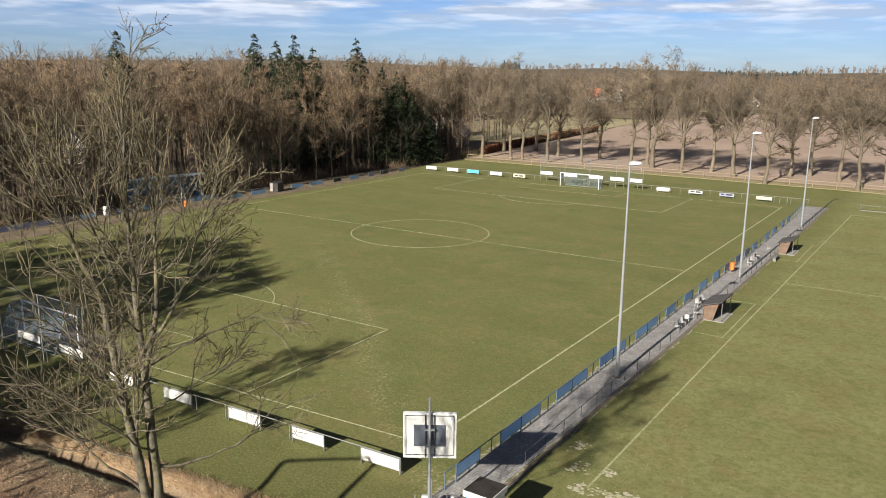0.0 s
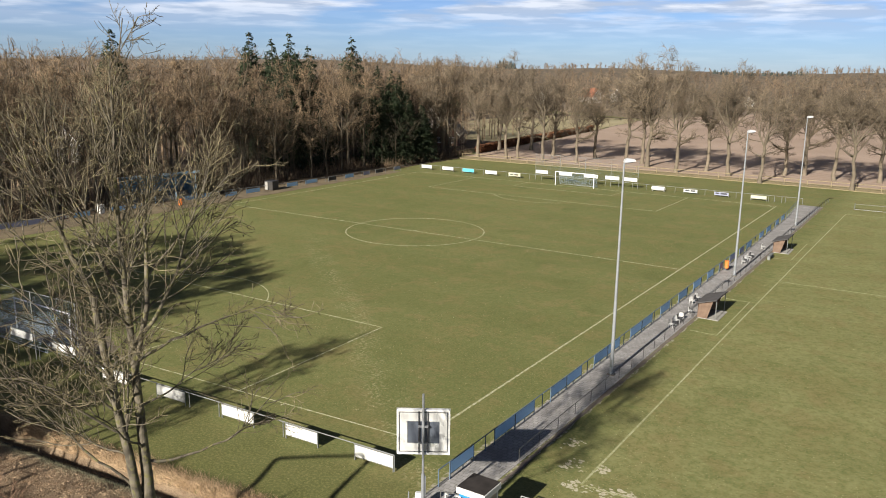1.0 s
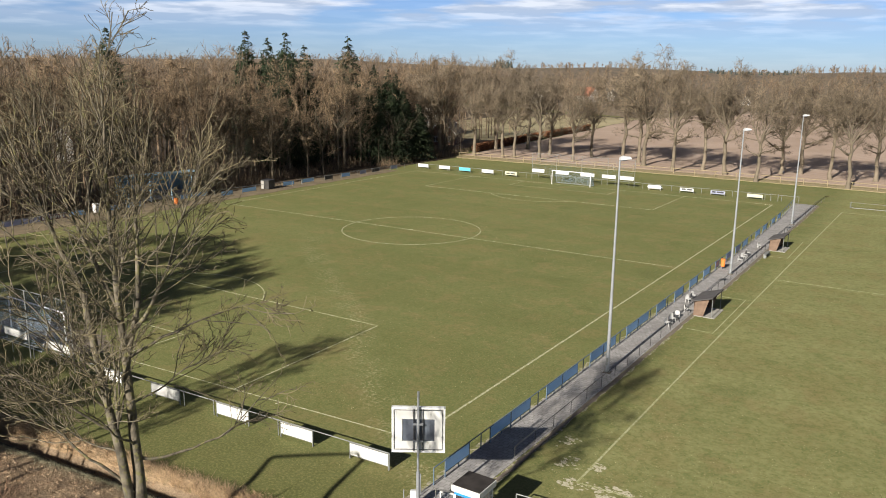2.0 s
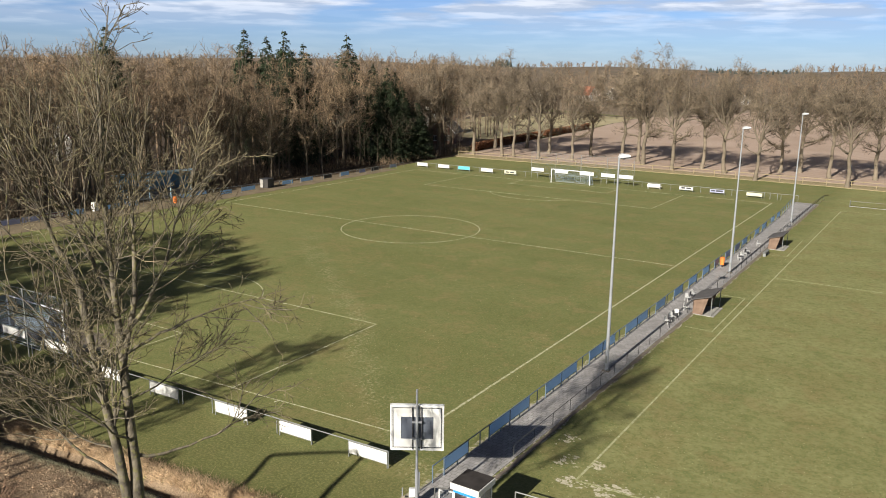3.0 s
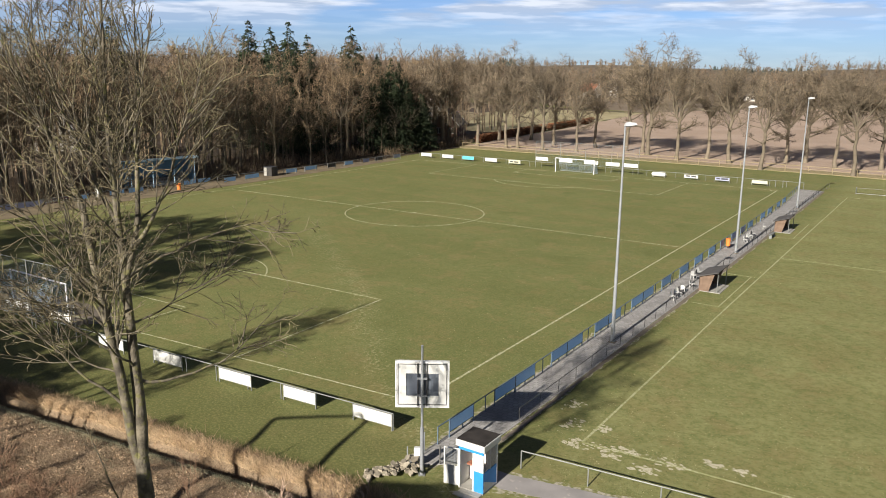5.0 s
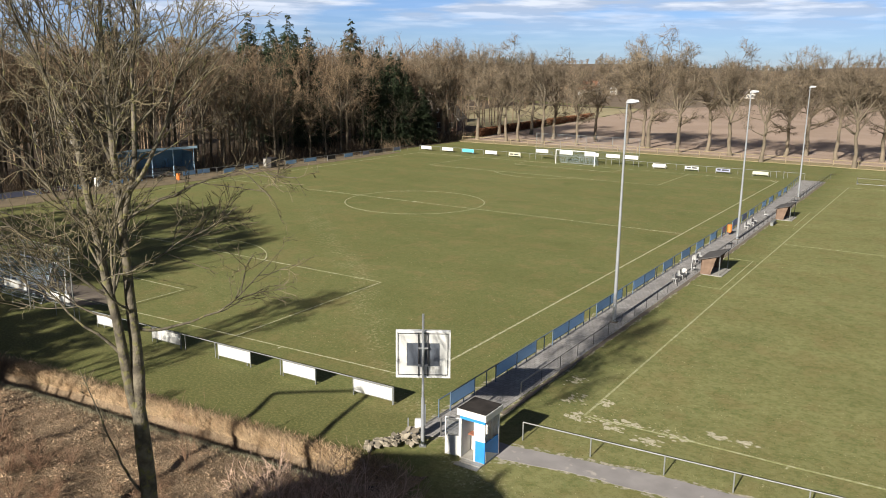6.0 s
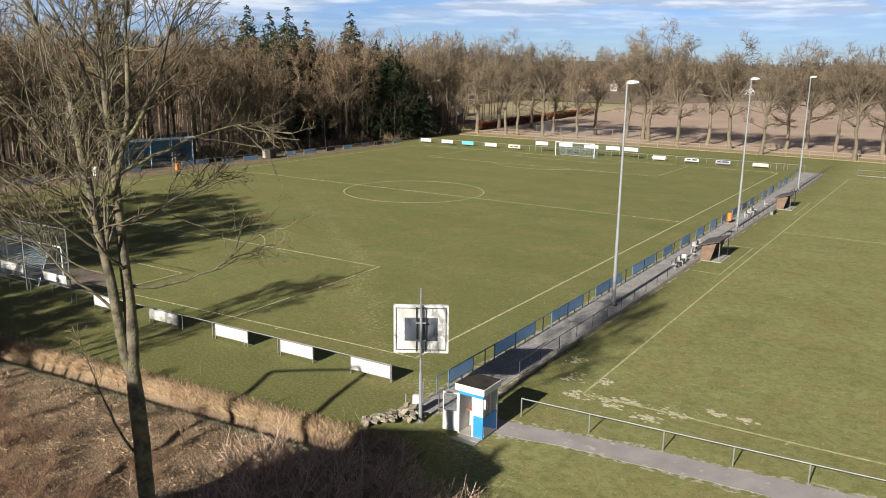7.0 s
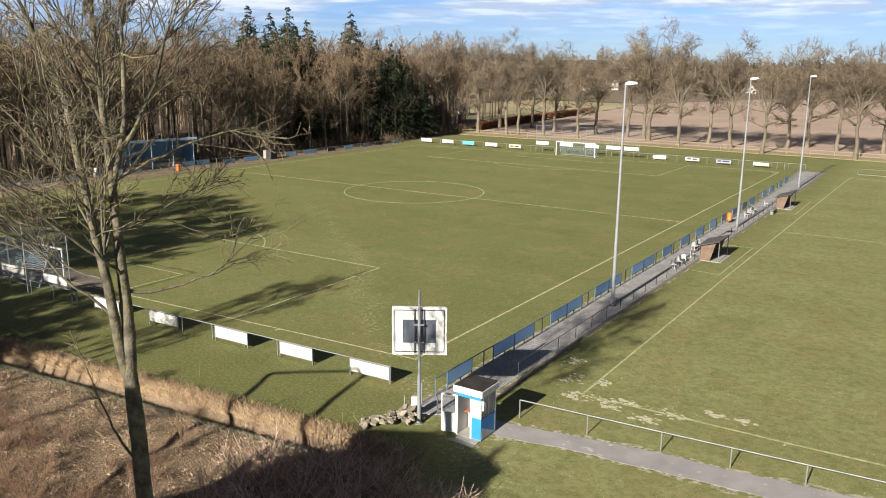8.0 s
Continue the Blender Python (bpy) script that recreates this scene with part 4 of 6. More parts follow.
# ---- floodlight masts ----
def floodlight():
    ob = thing("floodlight_mast", "tall tapered galvanised floodlight mast beside the walkway", "floodlight", group="masts along the walkway")
    part("footing", Geo().box(-0.26, 0.26, -0.26, 0.26, -0.1, 0.07, chamfer=0.02), M_MUD, ob)
    part("flange", Geo().rod((0, 0, 0.08), (0, 0, 0.12), 0.2, sides=12), M_RAIL, ob)
    part("lower_pole", Geo().rod((0, 0, 0.1), (0, 0, 5.2), 0.13, 0.105, 14), M_STEEL, ob)
    part("upper_pole", Geo().rod((0, 0, 5.2), (0, 0, 14.4), 0.098, 0.055, 12), M_STEEL, ob)
    part("service_door", Geo().box(-0.06, 0.06, -0.14, -0.115, 0.6, 1.1), M_RAIL, ob)
    part("arm", Geo().rod((0, 0, 14.3), (0.1, 0.06, 14.44), 0.045), M_STEEL, ob)
    turn = pose(0.02, 0.02, 14.42, 0, 0, 33) @ Matrix.Diagonal((0.85, 0.85, 0.85, 1))
    part("lamp_head", Geo().prism([(-0.06, 0.0), (0.0, 0.2), (0.22, 0.3), (0.72, 0.24), (0.8, 0.1), (0.3, 0.02)], -0.26, 0.26, turn), M_LAMP, ob, "white angled floodlight housing")
    part("lamp_glass", Geo().prism([(-0.05, -0.02), (0.3, -0.005), (0.78, 0.085), (0.74, 0.04), (0.3, -0.05), (0.0, -0.06)], -0.22, 0.22, turn), M_DARK, ob, "dark glass under the housing")
    return ob


mast = floodlight()
mast.matrix_basis = pose(5.14, 17.4, 0)
copy_thing(mast, pose(5.39, 49.8, 0))
copy_thing(mast, pose(5.5, 82.4, 0))


# ---- scoreboard ----
def scoreboard():
    a = math.degrees(math.atan2(1.22, 1.94))
    ob = thing("scoreboard", "white square scoreboard with a dark middle panel on a steel pole", "scoreboard", pose(4.66, -4.3, 0, 0, 0, a))
    part("base_plate", Geo().box(-0.16, 0.16, -0.26, 0.06, -0.05, 0.03, chamfer=0.01), M_RAIL, ob)
    part("lower_pole", Geo().rod((0, -0.1, 0), (0, -0.1, 2.3), 0.085, 0.085, 14), M_STEEL, ob)
    part("upper_pole", Geo().rod((0, -0.1, 2.25), (0, -0.1, 6.15), 0.058, 0.05, 12), M_STEEL, ob)
    w, z0, z1 = 1.14, 3.24, 5.3
    f = Geo()
    hx, h0, h1 = 0.72, 3.72, 4.78
    for b in ((-w, w, h1, z1), (-w, w, z0, h0), (-w, -hx, h0, h1), (hx, w, h0, h1)):
        f.box(b[0], b[1], 0.05, 0.17, b[2], b[3])
    part("white_surround", f, M_WHITE, ob, "weathered white surround")
    part("screen", Geo().box(-hx, hx, 0.085, 0.15, h0, h1), M_DARKGLASS, ob, "dark grey-blue middle panel")
    rim = Geo()
    for b in ((-w - 0.03, w + 0.03, z1, z1 + 0.05), (-w - 0.03, w + 0.03, z0 - 0.05, z0), (-w - 0.05, -w, z0 - 0.05, z1 + 0.05), (w, w + 0.05, z0 - 0.05, z1 + 0.05)):
        rim.box(b[0], b[1], 0.02, 0.2, b[2], b[3])
    part("rim", rim, M_GOALWHITE, ob)
    gap = Geo()
    for b in ((-w + 0.05, w - 0.05, z1 - 0.1, z1 - 0.07), (-w + 0.05, w - 0.05, z0 + 0.07, z0 + 0.1), (-w + 0.05, -w + 0.08, z0 + 0.07, z1 - 0.07), (w - 0.08, w - 0.05, z0 + 0.07, z1 - 0.07)):
        gap.box(b[0], b[1], 0.03, 0.052, b[2], b[3])
    part("seal", gap, M_DARK, ob, "thin black sealing strip")
    for x in (-0.2, 0.2):
        part("strut", Geo().box(x - 0.025, x + 0.025, -0.005, 0.048, z0 + 0.02, z1 - 0.04), M_DARK, ob, "dark upright strut")
    for z in (3.8, 4.6):
        part("clamp", Geo().box(-0.22, 0.22, -0.16, 0.0, z - 0.02, z + 0.02), M_STEEL, ob)
    return ob


scoreboard()


# ---- ticket booth ----
def booth():
    ob = thing("ticket_booth", "white and blue ticket booth with a black flat roof", "booth", pose(7.3, -3.8, 0))
    # walls stand from -0.62 to 0.62 each way
    w = 0.62
    part("floor_slab", Geo().box(-w, w, -w, w, -0.05, 0.08), M_CONCRETE, ob)
    part("west_panel", Geo().box(-w, -w + 0.05, -w, w, 0.08, 2.0), M_WHITE, ob)
    part("back_panel", Geo().box(-w + 0.05, w, w - 0.05, w, 0.08, 1.0), M_BRIGHTBLUE, ob)
    part("lining", Geo().box(-w + 0.052, w - 0.06, w - 0.09, w - 0.053, 0.1, 2.0), M_INSIDE, ob)
    for x, y in ((-w, -w), (w - 0.07, w - 0.07), (0.08, -w)):
        part("corner_post", Geo().box(x - 0.003, x + 0.073, y - 0.003, y + 0.073, 0.05, 2.02), M_WHITE, ob)
    part("front_panel", Geo().box(0.155, w, -w, -w + 0.05, 0.08, 1.04), M_BRIGHTBLUE, ob, "bright blue lower panel")
    part("front_panel", Geo().box(0.155, w - 0.002, -w + 0.002, -w + 0.05, 1.04, 2.0), M_WHITE, ob)
    part("side_panel", Geo().box(w - 0.05, w, -w + 0.052, w - 0.075, 0.08, 1.0), M_BRIGHTBLUE, ob, "bright blue lower panel")
    # the sunlit wedge of the side panel, laid on as a white triangle
    part("triangle", Geo().prism([(-w + 0.08, 0.1), (w - 0.08, 0.1), (-w + 0.08, 0.62)], 0.0, 0.006, pose(w + 0.007, 0, 0, 0, 0, 90)), M_WHITE, ob, "pale wedge in place of sunlight on the blue panel")
    part("window", Geo().box(w - 0.035, w - 0.02, -w + 0.075, w - 0.075, 0.95, 1.98), M_PERSPEX, ob, "clear side pane").visible_shadow = False
    part("window_bar", Geo().box(w - 0.05, w - 0.005, -0.02, 0.02, 0.93, 2.0), M_WHITE, ob)
    part("counter", Geo().box(-w + 0.1, 0.1, -0.1, 0.25, 0.92, 0.98), M_REDWOOD, ob, "red-brown counter")
    part("counter_front", Geo().box(-w + 0.1, 0.1, 0.2, 0.25, 0.1, 0.92), M_INSIDE, ob)
    part("header", Geo().box(-w, w, -w - 0.005, -w + 0.06, 1.86, 2.04), M_BRIGHTBLUE, ob, "blue strip under the roof")
    part("fascia", Geo().box(-w - 0.1, w + 0.1, -w - 0.12, w + 0.1, 2.04, 2.34, chamfer=0.015), M_WHITE, ob, "white roof edge")
    part("roof", Geo().box(-w - 0.07, w + 0.07, -w - 0.09, w + 0.07, 2.335, 2.365), M_ROOFFELT, ob, "black felt roof")
    for k in range(2):
        part("step", Geo().box(-0.55 + 0.1 * k, 0.6, -w - 0.62 + 0.3 * k, -w - 0.33 + 0.3 * k, -0.05, 0.03 + 0.035 * k), M_CONCRETE, ob, "low worn step")
    # the door stands open to the west
    door = part("door", Geo().box(-0.66, 0, -0.02, 0.02, 0.1, 1.0), M_WHITE, ob)
    door.matrix_basis = pose(-w - 0.01, -w + 0.03, 0, 0, 0, 14)
    part("door_pane", Geo().box(-0.62, -0.04, -0.008, 0.008, 1.0, 1.8), M_PERSPEX, door).visible_shadow = False
    part("door_frame", Geo().box(-0.68, -0.63, -0.025, 0.025, 0.1, 1.85).box(-0.05, 0.0, -0.025, 0.025, 0.1, 1.85).box(-0.63, -0.05, -0.025, 0.025, 1.8, 1.85), M_WHITE, door)
    return ob


booth()

# small cabinet and stakes beside the pole
cab = thing("meter_cabinet", "pale grey meter cabinet on a post beside the scoreboard pole", "cabinet", pose(4.15, -3.85, 0, 0, 0, 30))
part("box", Geo().box(-0.2, 0.2, -0.12, 0.12, 0.3, 0.95, chamfer=0.04), M_LAMP, cab)
part("door", Geo().box(-0.16, 0.16, -0.135, -0.118, 0.36, 0.9), M_LAMP, cab)
part("leg", Geo().rod((0, 0, -0.1), (0, 0, 0.32), 0.05), M_STEEL, cab)
solid("stake", Geo().rod((3.75, -4.15, -0.1), (3.75, -4.15, 1.0), 0.03), M_STEEL, "thin grey steel stake beside broken slabs", "post")
solid("stake", Geo().rod((3.6, -2.6, -0.1), (3.62, -2.6, 1.05), 0.035), M_STEEL, "thin grey steel stake at the end of the rail", "post")
gate = thing("swing_gate", "small open steel gate across the walkway entrance", "gate")
part("frame", Geo().rod((4.9, -3.2, 0.05), (4.9, -3.2, 1.0), 0.03).rod((6.1, -3.0, 0.05), (6.1, -3.0, 1.0), 0.03).rod((4.9, -3.2, 0.98), (6.1, -3.0, 0.98), 0.025).rod((4.9, -3.2, 0.25), (6.1, -3.0, 0.25), 0.025), M_DARKRAIL, gate)
part("panel", net_mesh("panel", [[(4.92, -3.18, 0.25), (6.08, -2.98, 0.25), (6.08, -2.98, 0.96), (4.92, -3.18, 0.96)]], M_NET_WHITE), M_NET_WHITE, gate)


# heap of broken slabs
def slab_heap():
    rg = random.Random(11)
    for k in range(84):
        f = rg.random() ** 0.8
        x, y = 4.3 - 1.5 * f + rg.gauss(0, 0.2), -4.3 - 1.45 * f + rg.gauss(0, 0.28)
        h = max(0.03, 0.5 * (1 - f) + 0.12) * rg.uniform(0.1, 1)
        s, t, z = rg.uniform(0.13, 0.26), rg.uniform(0.1, 0.2), rg.uniform(0.025, 0.06)
        g2 = Geo()
        n = rg.choice((4, 5, 6))
        ring = [(s * math.cos(2 * math.pi * i / n + 0.4) * rg.uniform(0.75, 1.1), t * math.sin(2 * math.pi * i / n + 0.4) * rg.uniform(0.75, 1.1)) for i in range(n)]
        v = [(a, b, -z) for a, b in ring] + [(a * 0.94, b * 0.94, z) for a, b in ring]
        g2.add(v, [tuple(range(n))[::-1], tuple(range(n, 2 * n))] + [(i, (i + 1) % n, n + (i + 1) % n, n + i) for i in range(n)])
        ob = solid("broken_slab", g2, M_STONE, "broken grey-brown paving slab in a heap", "stone", "heap of slabs")
        ob.matrix_basis = pose(x, y, h + 0.02, rg.uniform(-28, 28), rg.uniform(-28, 28), rg.uniform(0, 360))


slab_heap()


# ---- dugouts, seats, bin ----
def dugout(length):
    ob = thing("dugout", "timber dugout with a sloping grey roof beside the walkway", "dugout", group="dugouts")
    L2 = length
    outline = [(0, 0), (0.75, 0), (1.15, 1.5), (-0.05, 1.25)]
    part("end_wall", Geo().prism(outline, 0.0, 0.07), M_BRICK, ob)
    part("end_wall", Geo().prism(outline, L2 - 0.07, L2), M_BRICK, ob)
    for k in range(7):
        z = 0.02 + k * 0.178
        part("plank", Geo().box(-0.05, 0.0, 0.0, L2, z, z + 0.168), M_BRICK, ob)
    part("roof", Geo().prism([(-0.25, 1.2), (1.5, 1.72), (1.5, 1.8), (-0.25, 1.28)], -0.2, L2 + 0.2), M_DUGROOF, ob, "grey sheet roof")
    for y in (0.1, L2 - 0.1):
        part("front_post", Geo().rod((1.42, y, 0), (1.42, y, 1.74), 0.035), M_RAIL, ob)
    part("bench", Geo().box(0.15, 0.5, 0.1, L2 - 0.1, 0.42, 0.48), M_BRICK, ob)
    part("slab", Geo().box(0.0, 1.7, -0.05, L2 + 0.05, -0.05, 0.03), M_CONCRETE, ob, "pale concrete slab")
    return ob


d1 = dugout(3.0)
d1.matrix_basis = pose(6.3, 33.75, 0.02)
d2 = dugout(3.0)
d2.matrix_basis = pose(6.35, 63.7, 0.02)


def seat(x, y, turn, tall=0.8, dark=False):
    shell = M_DARK if dark else M_PLASTIC
    ob = thing("plastic_chair", ("black" if dark else "white") + " plastic chair on the paved walkway", "chair", pose(x, y, 0.04, 0, 0, turn) @ Matrix.Diagonal((0.85, 0.85, 0.8, 1)), "chairs on the walkway")
    part("seat", Geo().box(-0.24, 0.24, -0.22, 0.24, 0.41, 0.45, chamfer=0.015), shell, ob)
    part("backrest", Geo().prism([(-0.24, 0.45), (0.24, 0.45), (0.2, tall), (0.1, tall + 0.06), (-0.1, tall + 0.06), (-0.2, tall)], 0.2, 0.24), shell, ob)
    for sx in (-0.2, 0.2):
        for sy in (-0.18, 0.2):
            part("leg", Geo().rod((sx, sy, 0.42), (sx * 1.1, sy * 1.1, 0), 0.022, sides=5), shell, ob)
    return ob


for x, y, a, dark in ((5.4, 29.6, 80, 0), (5.45, 30.3, 100, 1), (5.4, 30.9, 60, 0), (5.45, 31.5, 90, 1), (5.35, 32.2, 200, 0), (5.6, 34.2, 90, 0), (4.85, 37.2, 60, 0), (5.0, 38.0, 85, 1), (4.9, 38.7, 70, 0),
                      (5.0, 55.6, 80, 0), (4.95, 56.3, 110, 1), (4.95, 57.2, 70, 0), (4.95, 58.2, 100, 0), (5.0, 59.0, 85, 1), (4.95, 59.6, 100, 0), (5.15, 64.4, 80, 0)):
    seat(x, y, a, 0.8, bool(dark))
bag = thing("litter_bin", "orange plastic litter bin on a post beside the walkway", "bin", pose(4.15, 51.7, 0.04))
part("drum", Geo().rod((0, 0, 0.25), (0, 0, 0.98), 0.2, 0.23, 14), M_ORANGE, bag)
part("rim", Geo().rod((0, 0, 0.98), (0, 0, 1.03), 0.24, 0.24, 14), M_ORANGE, bag)
part("foot", Geo().rod((0, 0, 0), (0, 0, 0.26), 0.06), M_DARK, bag)
bn = thing("bench", "low wooden bench on the turf beside the dugout", "bench", pose(6.75, 60.2, 0))
part("seat", Geo().box(-0.17, 0.17, -1.0, 1.0, 0.42, 0.48), M_RAIL, bn)
for y in (-0.8, 0.8):
    part("leg", Geo().box(-0.15, 0.15, y - 0.04, y + 0.04, -0.03, 0.42), M_RAIL, bn)
solid("litter_bin", Geo().rod((-72.6, 44.2, 0), (-72.6, 44.2, 0.95), 0.26, 0.3, 12), M_ORANGE, "orange bin beside the covered stand", "bin")

# ---- covered stand and hut on the wooded side ----
st = thing("covered_stand", "blue covered spectator stand with a pale roof edge", "stand", pose(-78.4, 44.4, 0, 0, 0, -50 + 90 + 50))
part("back_wall", Geo().box(-5.2, 5.2, 1.9, 2.0, 0, 3.6), M_TEAL, st)
for x in (-5.2, 5.1):
    part("side_wall", Geo().box(x, x + 0.1, -1.2, 1.9, 0, 3.5), M_TEAL, st)
part("roof", Geo().prism([(-2.2, 4.2), (2.2, 3.6), (2.2, 3.72), (-2.2, 4.34)], -5.5, 5.5, pose(0, 0, 0, 0, 0, 90) @ Matrix.Scale(1, 4)), M_PALEBLUE, st, "pale blue sheet roof")
part("fascia", Geo().box(-5.55, 5.55, -2.28, -2.2, 4.05, 4.4), M_PALEBLUE, st)
for k in range(4):
    x = -5.0 + k * 10.0 / 3
    part("front_post", Geo().rod((x, -2.0, 0), (x, -2.0, 4.2), 0.06), M_PALEBLUE, st)
for k in range(3):
    part("step", Geo().box(-5.0, 5.0, -0.8 + k * 0.85, 0.05 + k * 0.85, 0, 0.3 + k * 0.35), M_CONCRETE, st)
st.matrix_basis = pose(-78.6, 45.2, 0, 0, 0, 78)
hut = thing("press_hut", "small black hut with a pale end panel beside the side boards", "hut", pose(-73.0, 63.2, 0, 0, 0, 12))
part("body", Geo().box(-0.75, 0.75, -0.9, 0.9, 0.05, 1.5, chamfer=0.03), M_BLACKBOARD, hut)
part("end_panel", Geo().box(-0.73, -0.2, -0.94, -0.902, 0.12, 1.46), M_CONCRETE, hut, "pale grey end panel")
part("roof", Geo().box(-0.83, 0.83, -1.0, 1.0, 1.5, 1.57), M_DARK, hut)
wh = thing("goal_keeper_box", "small white utility cabinet behind the side boards", "cabinet", pose(-75.6, 33.2, 0))
part("box", Geo().box(-0.35, 0.35, -0.35, 0.35, 0.1, 1.3, chamfer=0.03), M_WHITE, wh)
part("plinth", Geo().box(-0.3, 0.3, -0.3, 0.3, -0.05, 0.1), M_CONCRETE, wh)


# ---- houses beyond ----
def house(x, y, turn, w, d, eave, ridge, wall, roof, label, trim=None):
    trim = trim or M_GOALWHITE
    ob = thing("house", label, "house", pose(x, y, 0, 0, 0, turn))
    part("wall", Geo().prism([(-w / 2, -0.2), (w / 2, -0.2), (w / 2, eave), (0, ridge - 0.15), (-w / 2, eave)], -d / 2, d / 2), wall, ob)
    for s in (-1, 1):
        part("roof", Geo().prism([(s * (w / 2 + 0.4), eave - 0.3), (0, ridge), (0, ridge + 0.22), (s * (w / 2 + 0.45), eave - 0.06)], -d / 2 - 0.35, d / 2 + 0.35), roof, ob)
        for yy in (-d / 2 - 0.4, d / 2 + 0.36):
            part("barge_board", Geo().prism([(s * (w / 2 + 0.45), eave - 0.35), (0, ridge - 0.02), (0, ridge + 0.25), (s * (w / 2 + 0.48), eave - 0.05)], yy, yy + 0.04), trim, ob, "pale gable edge")
    part("chimney", Geo().box(-0.35, 0.35, d / 4 - 0.35, d / 4 + 0.35, ridge - 0.8, ridge + 0.9), wall, ob)
    for xx in (-w / 4, w / 4):
        win = part("window", Geo().box(xx - 0.6, xx + 0.6, -d / 2 - 0.03, -d / 2 + 0.05, 0.9, 2.2), M_DARK, ob)
        part("window_frame", Geo().box(xx - 0.68, xx + 0.68, -d / 2 - 0.05, -d / 2 - 0.031, 2.2, 2.3).box(xx - 0.68, xx + 0.68, -d / 2 - 0.05, -d / 2 - 0.031, 0.8, 0.9).box(xx - 0.03, xx + 0.03, -d / 2 - 0.05, -d / 2 - 0.031, 0.9, 2.2), M_GOALWHITE, win)
    part("window", Geo().box(-0.5, 0.5, -d / 2 - 0.03, -d / 2 + 0.05, eave + 0.2, eave + 1.2), M_DARK, ob)
    return ob


house(-95, 152, 20, 7.0, 10, 3.0, 7.0, M_HOUSEBRICK, M_GREYTILE, "dark brick cottage with white gable boards among trees")
house(-112, 172, 10, 9, 12, 4.0, 9.5, M_HOUSEWALL, M_TILE, "house with orange tiled roof behind bare trees")
house(-183, 456, 70, 9, 13, 4.0, 9.0, M_HOUSEWALL, M_TILE, "house with orange tiled roof beyond the field")
house(-177, 484, 5, 4.6, 8, 3.4, 7.2, M_HOUSEWALL, M_GREYTILE, "pale house with white gable beyond the field")
house(-202, 420, 30, 7, 12, 3.6, 7.6, M_HOUSEWALL, M_GREYTILE, "pale house among trees beyond the field")
house(-90, 480, 20, 5, 9, 2.2, 4.6, M_HOUSEWALL, M_GREYTILE, "low pale farmhouse at the far edge of the field", M_HOUSEWALL)
house(-109, 121, 35, 8, 11, 3.2, 7.4, M_HOUSEBRICK, M_TILE, "brick house with an orange tiled roof glimpsed through the wood")
house(-140, 66, 60, 8, 12, 3.6, 9.0, M_HOUSEWALL, M_TILE, "pale house with an orange tiled roof behind the wood")
# unseen building added behind; its outline is shaped to shade the shrubs
cl = thing("clubhouse", "unseen tall brick building added to shade the shrubs", "building")
part("wall", Geo().prism([(1.2, 0), (9.7, 0), (9.7, 14.4), (6.5, 15.15), (3.2, 14.3), (3.1, 13.2), (1.2, 10.4)], -52, -36), M_HOUSEBRICK, cl)
eaves = [(3.1, 14.3), (6.5, 15.2), (9.9, 14.4)]
part("roof", Geo().prism(eaves + [(x, z + 0.2) for x, z in eaves[::-1]], -52.2, -35.8), M_ROOFFELT, cl)
part("lean_to_roof", Geo().prism([(1.0, 10.2), (3.1, 13.25), (3.1, 13.45), (1.0, 10.4)], -52.2, -35.8), M_ROOFFELT, cl)


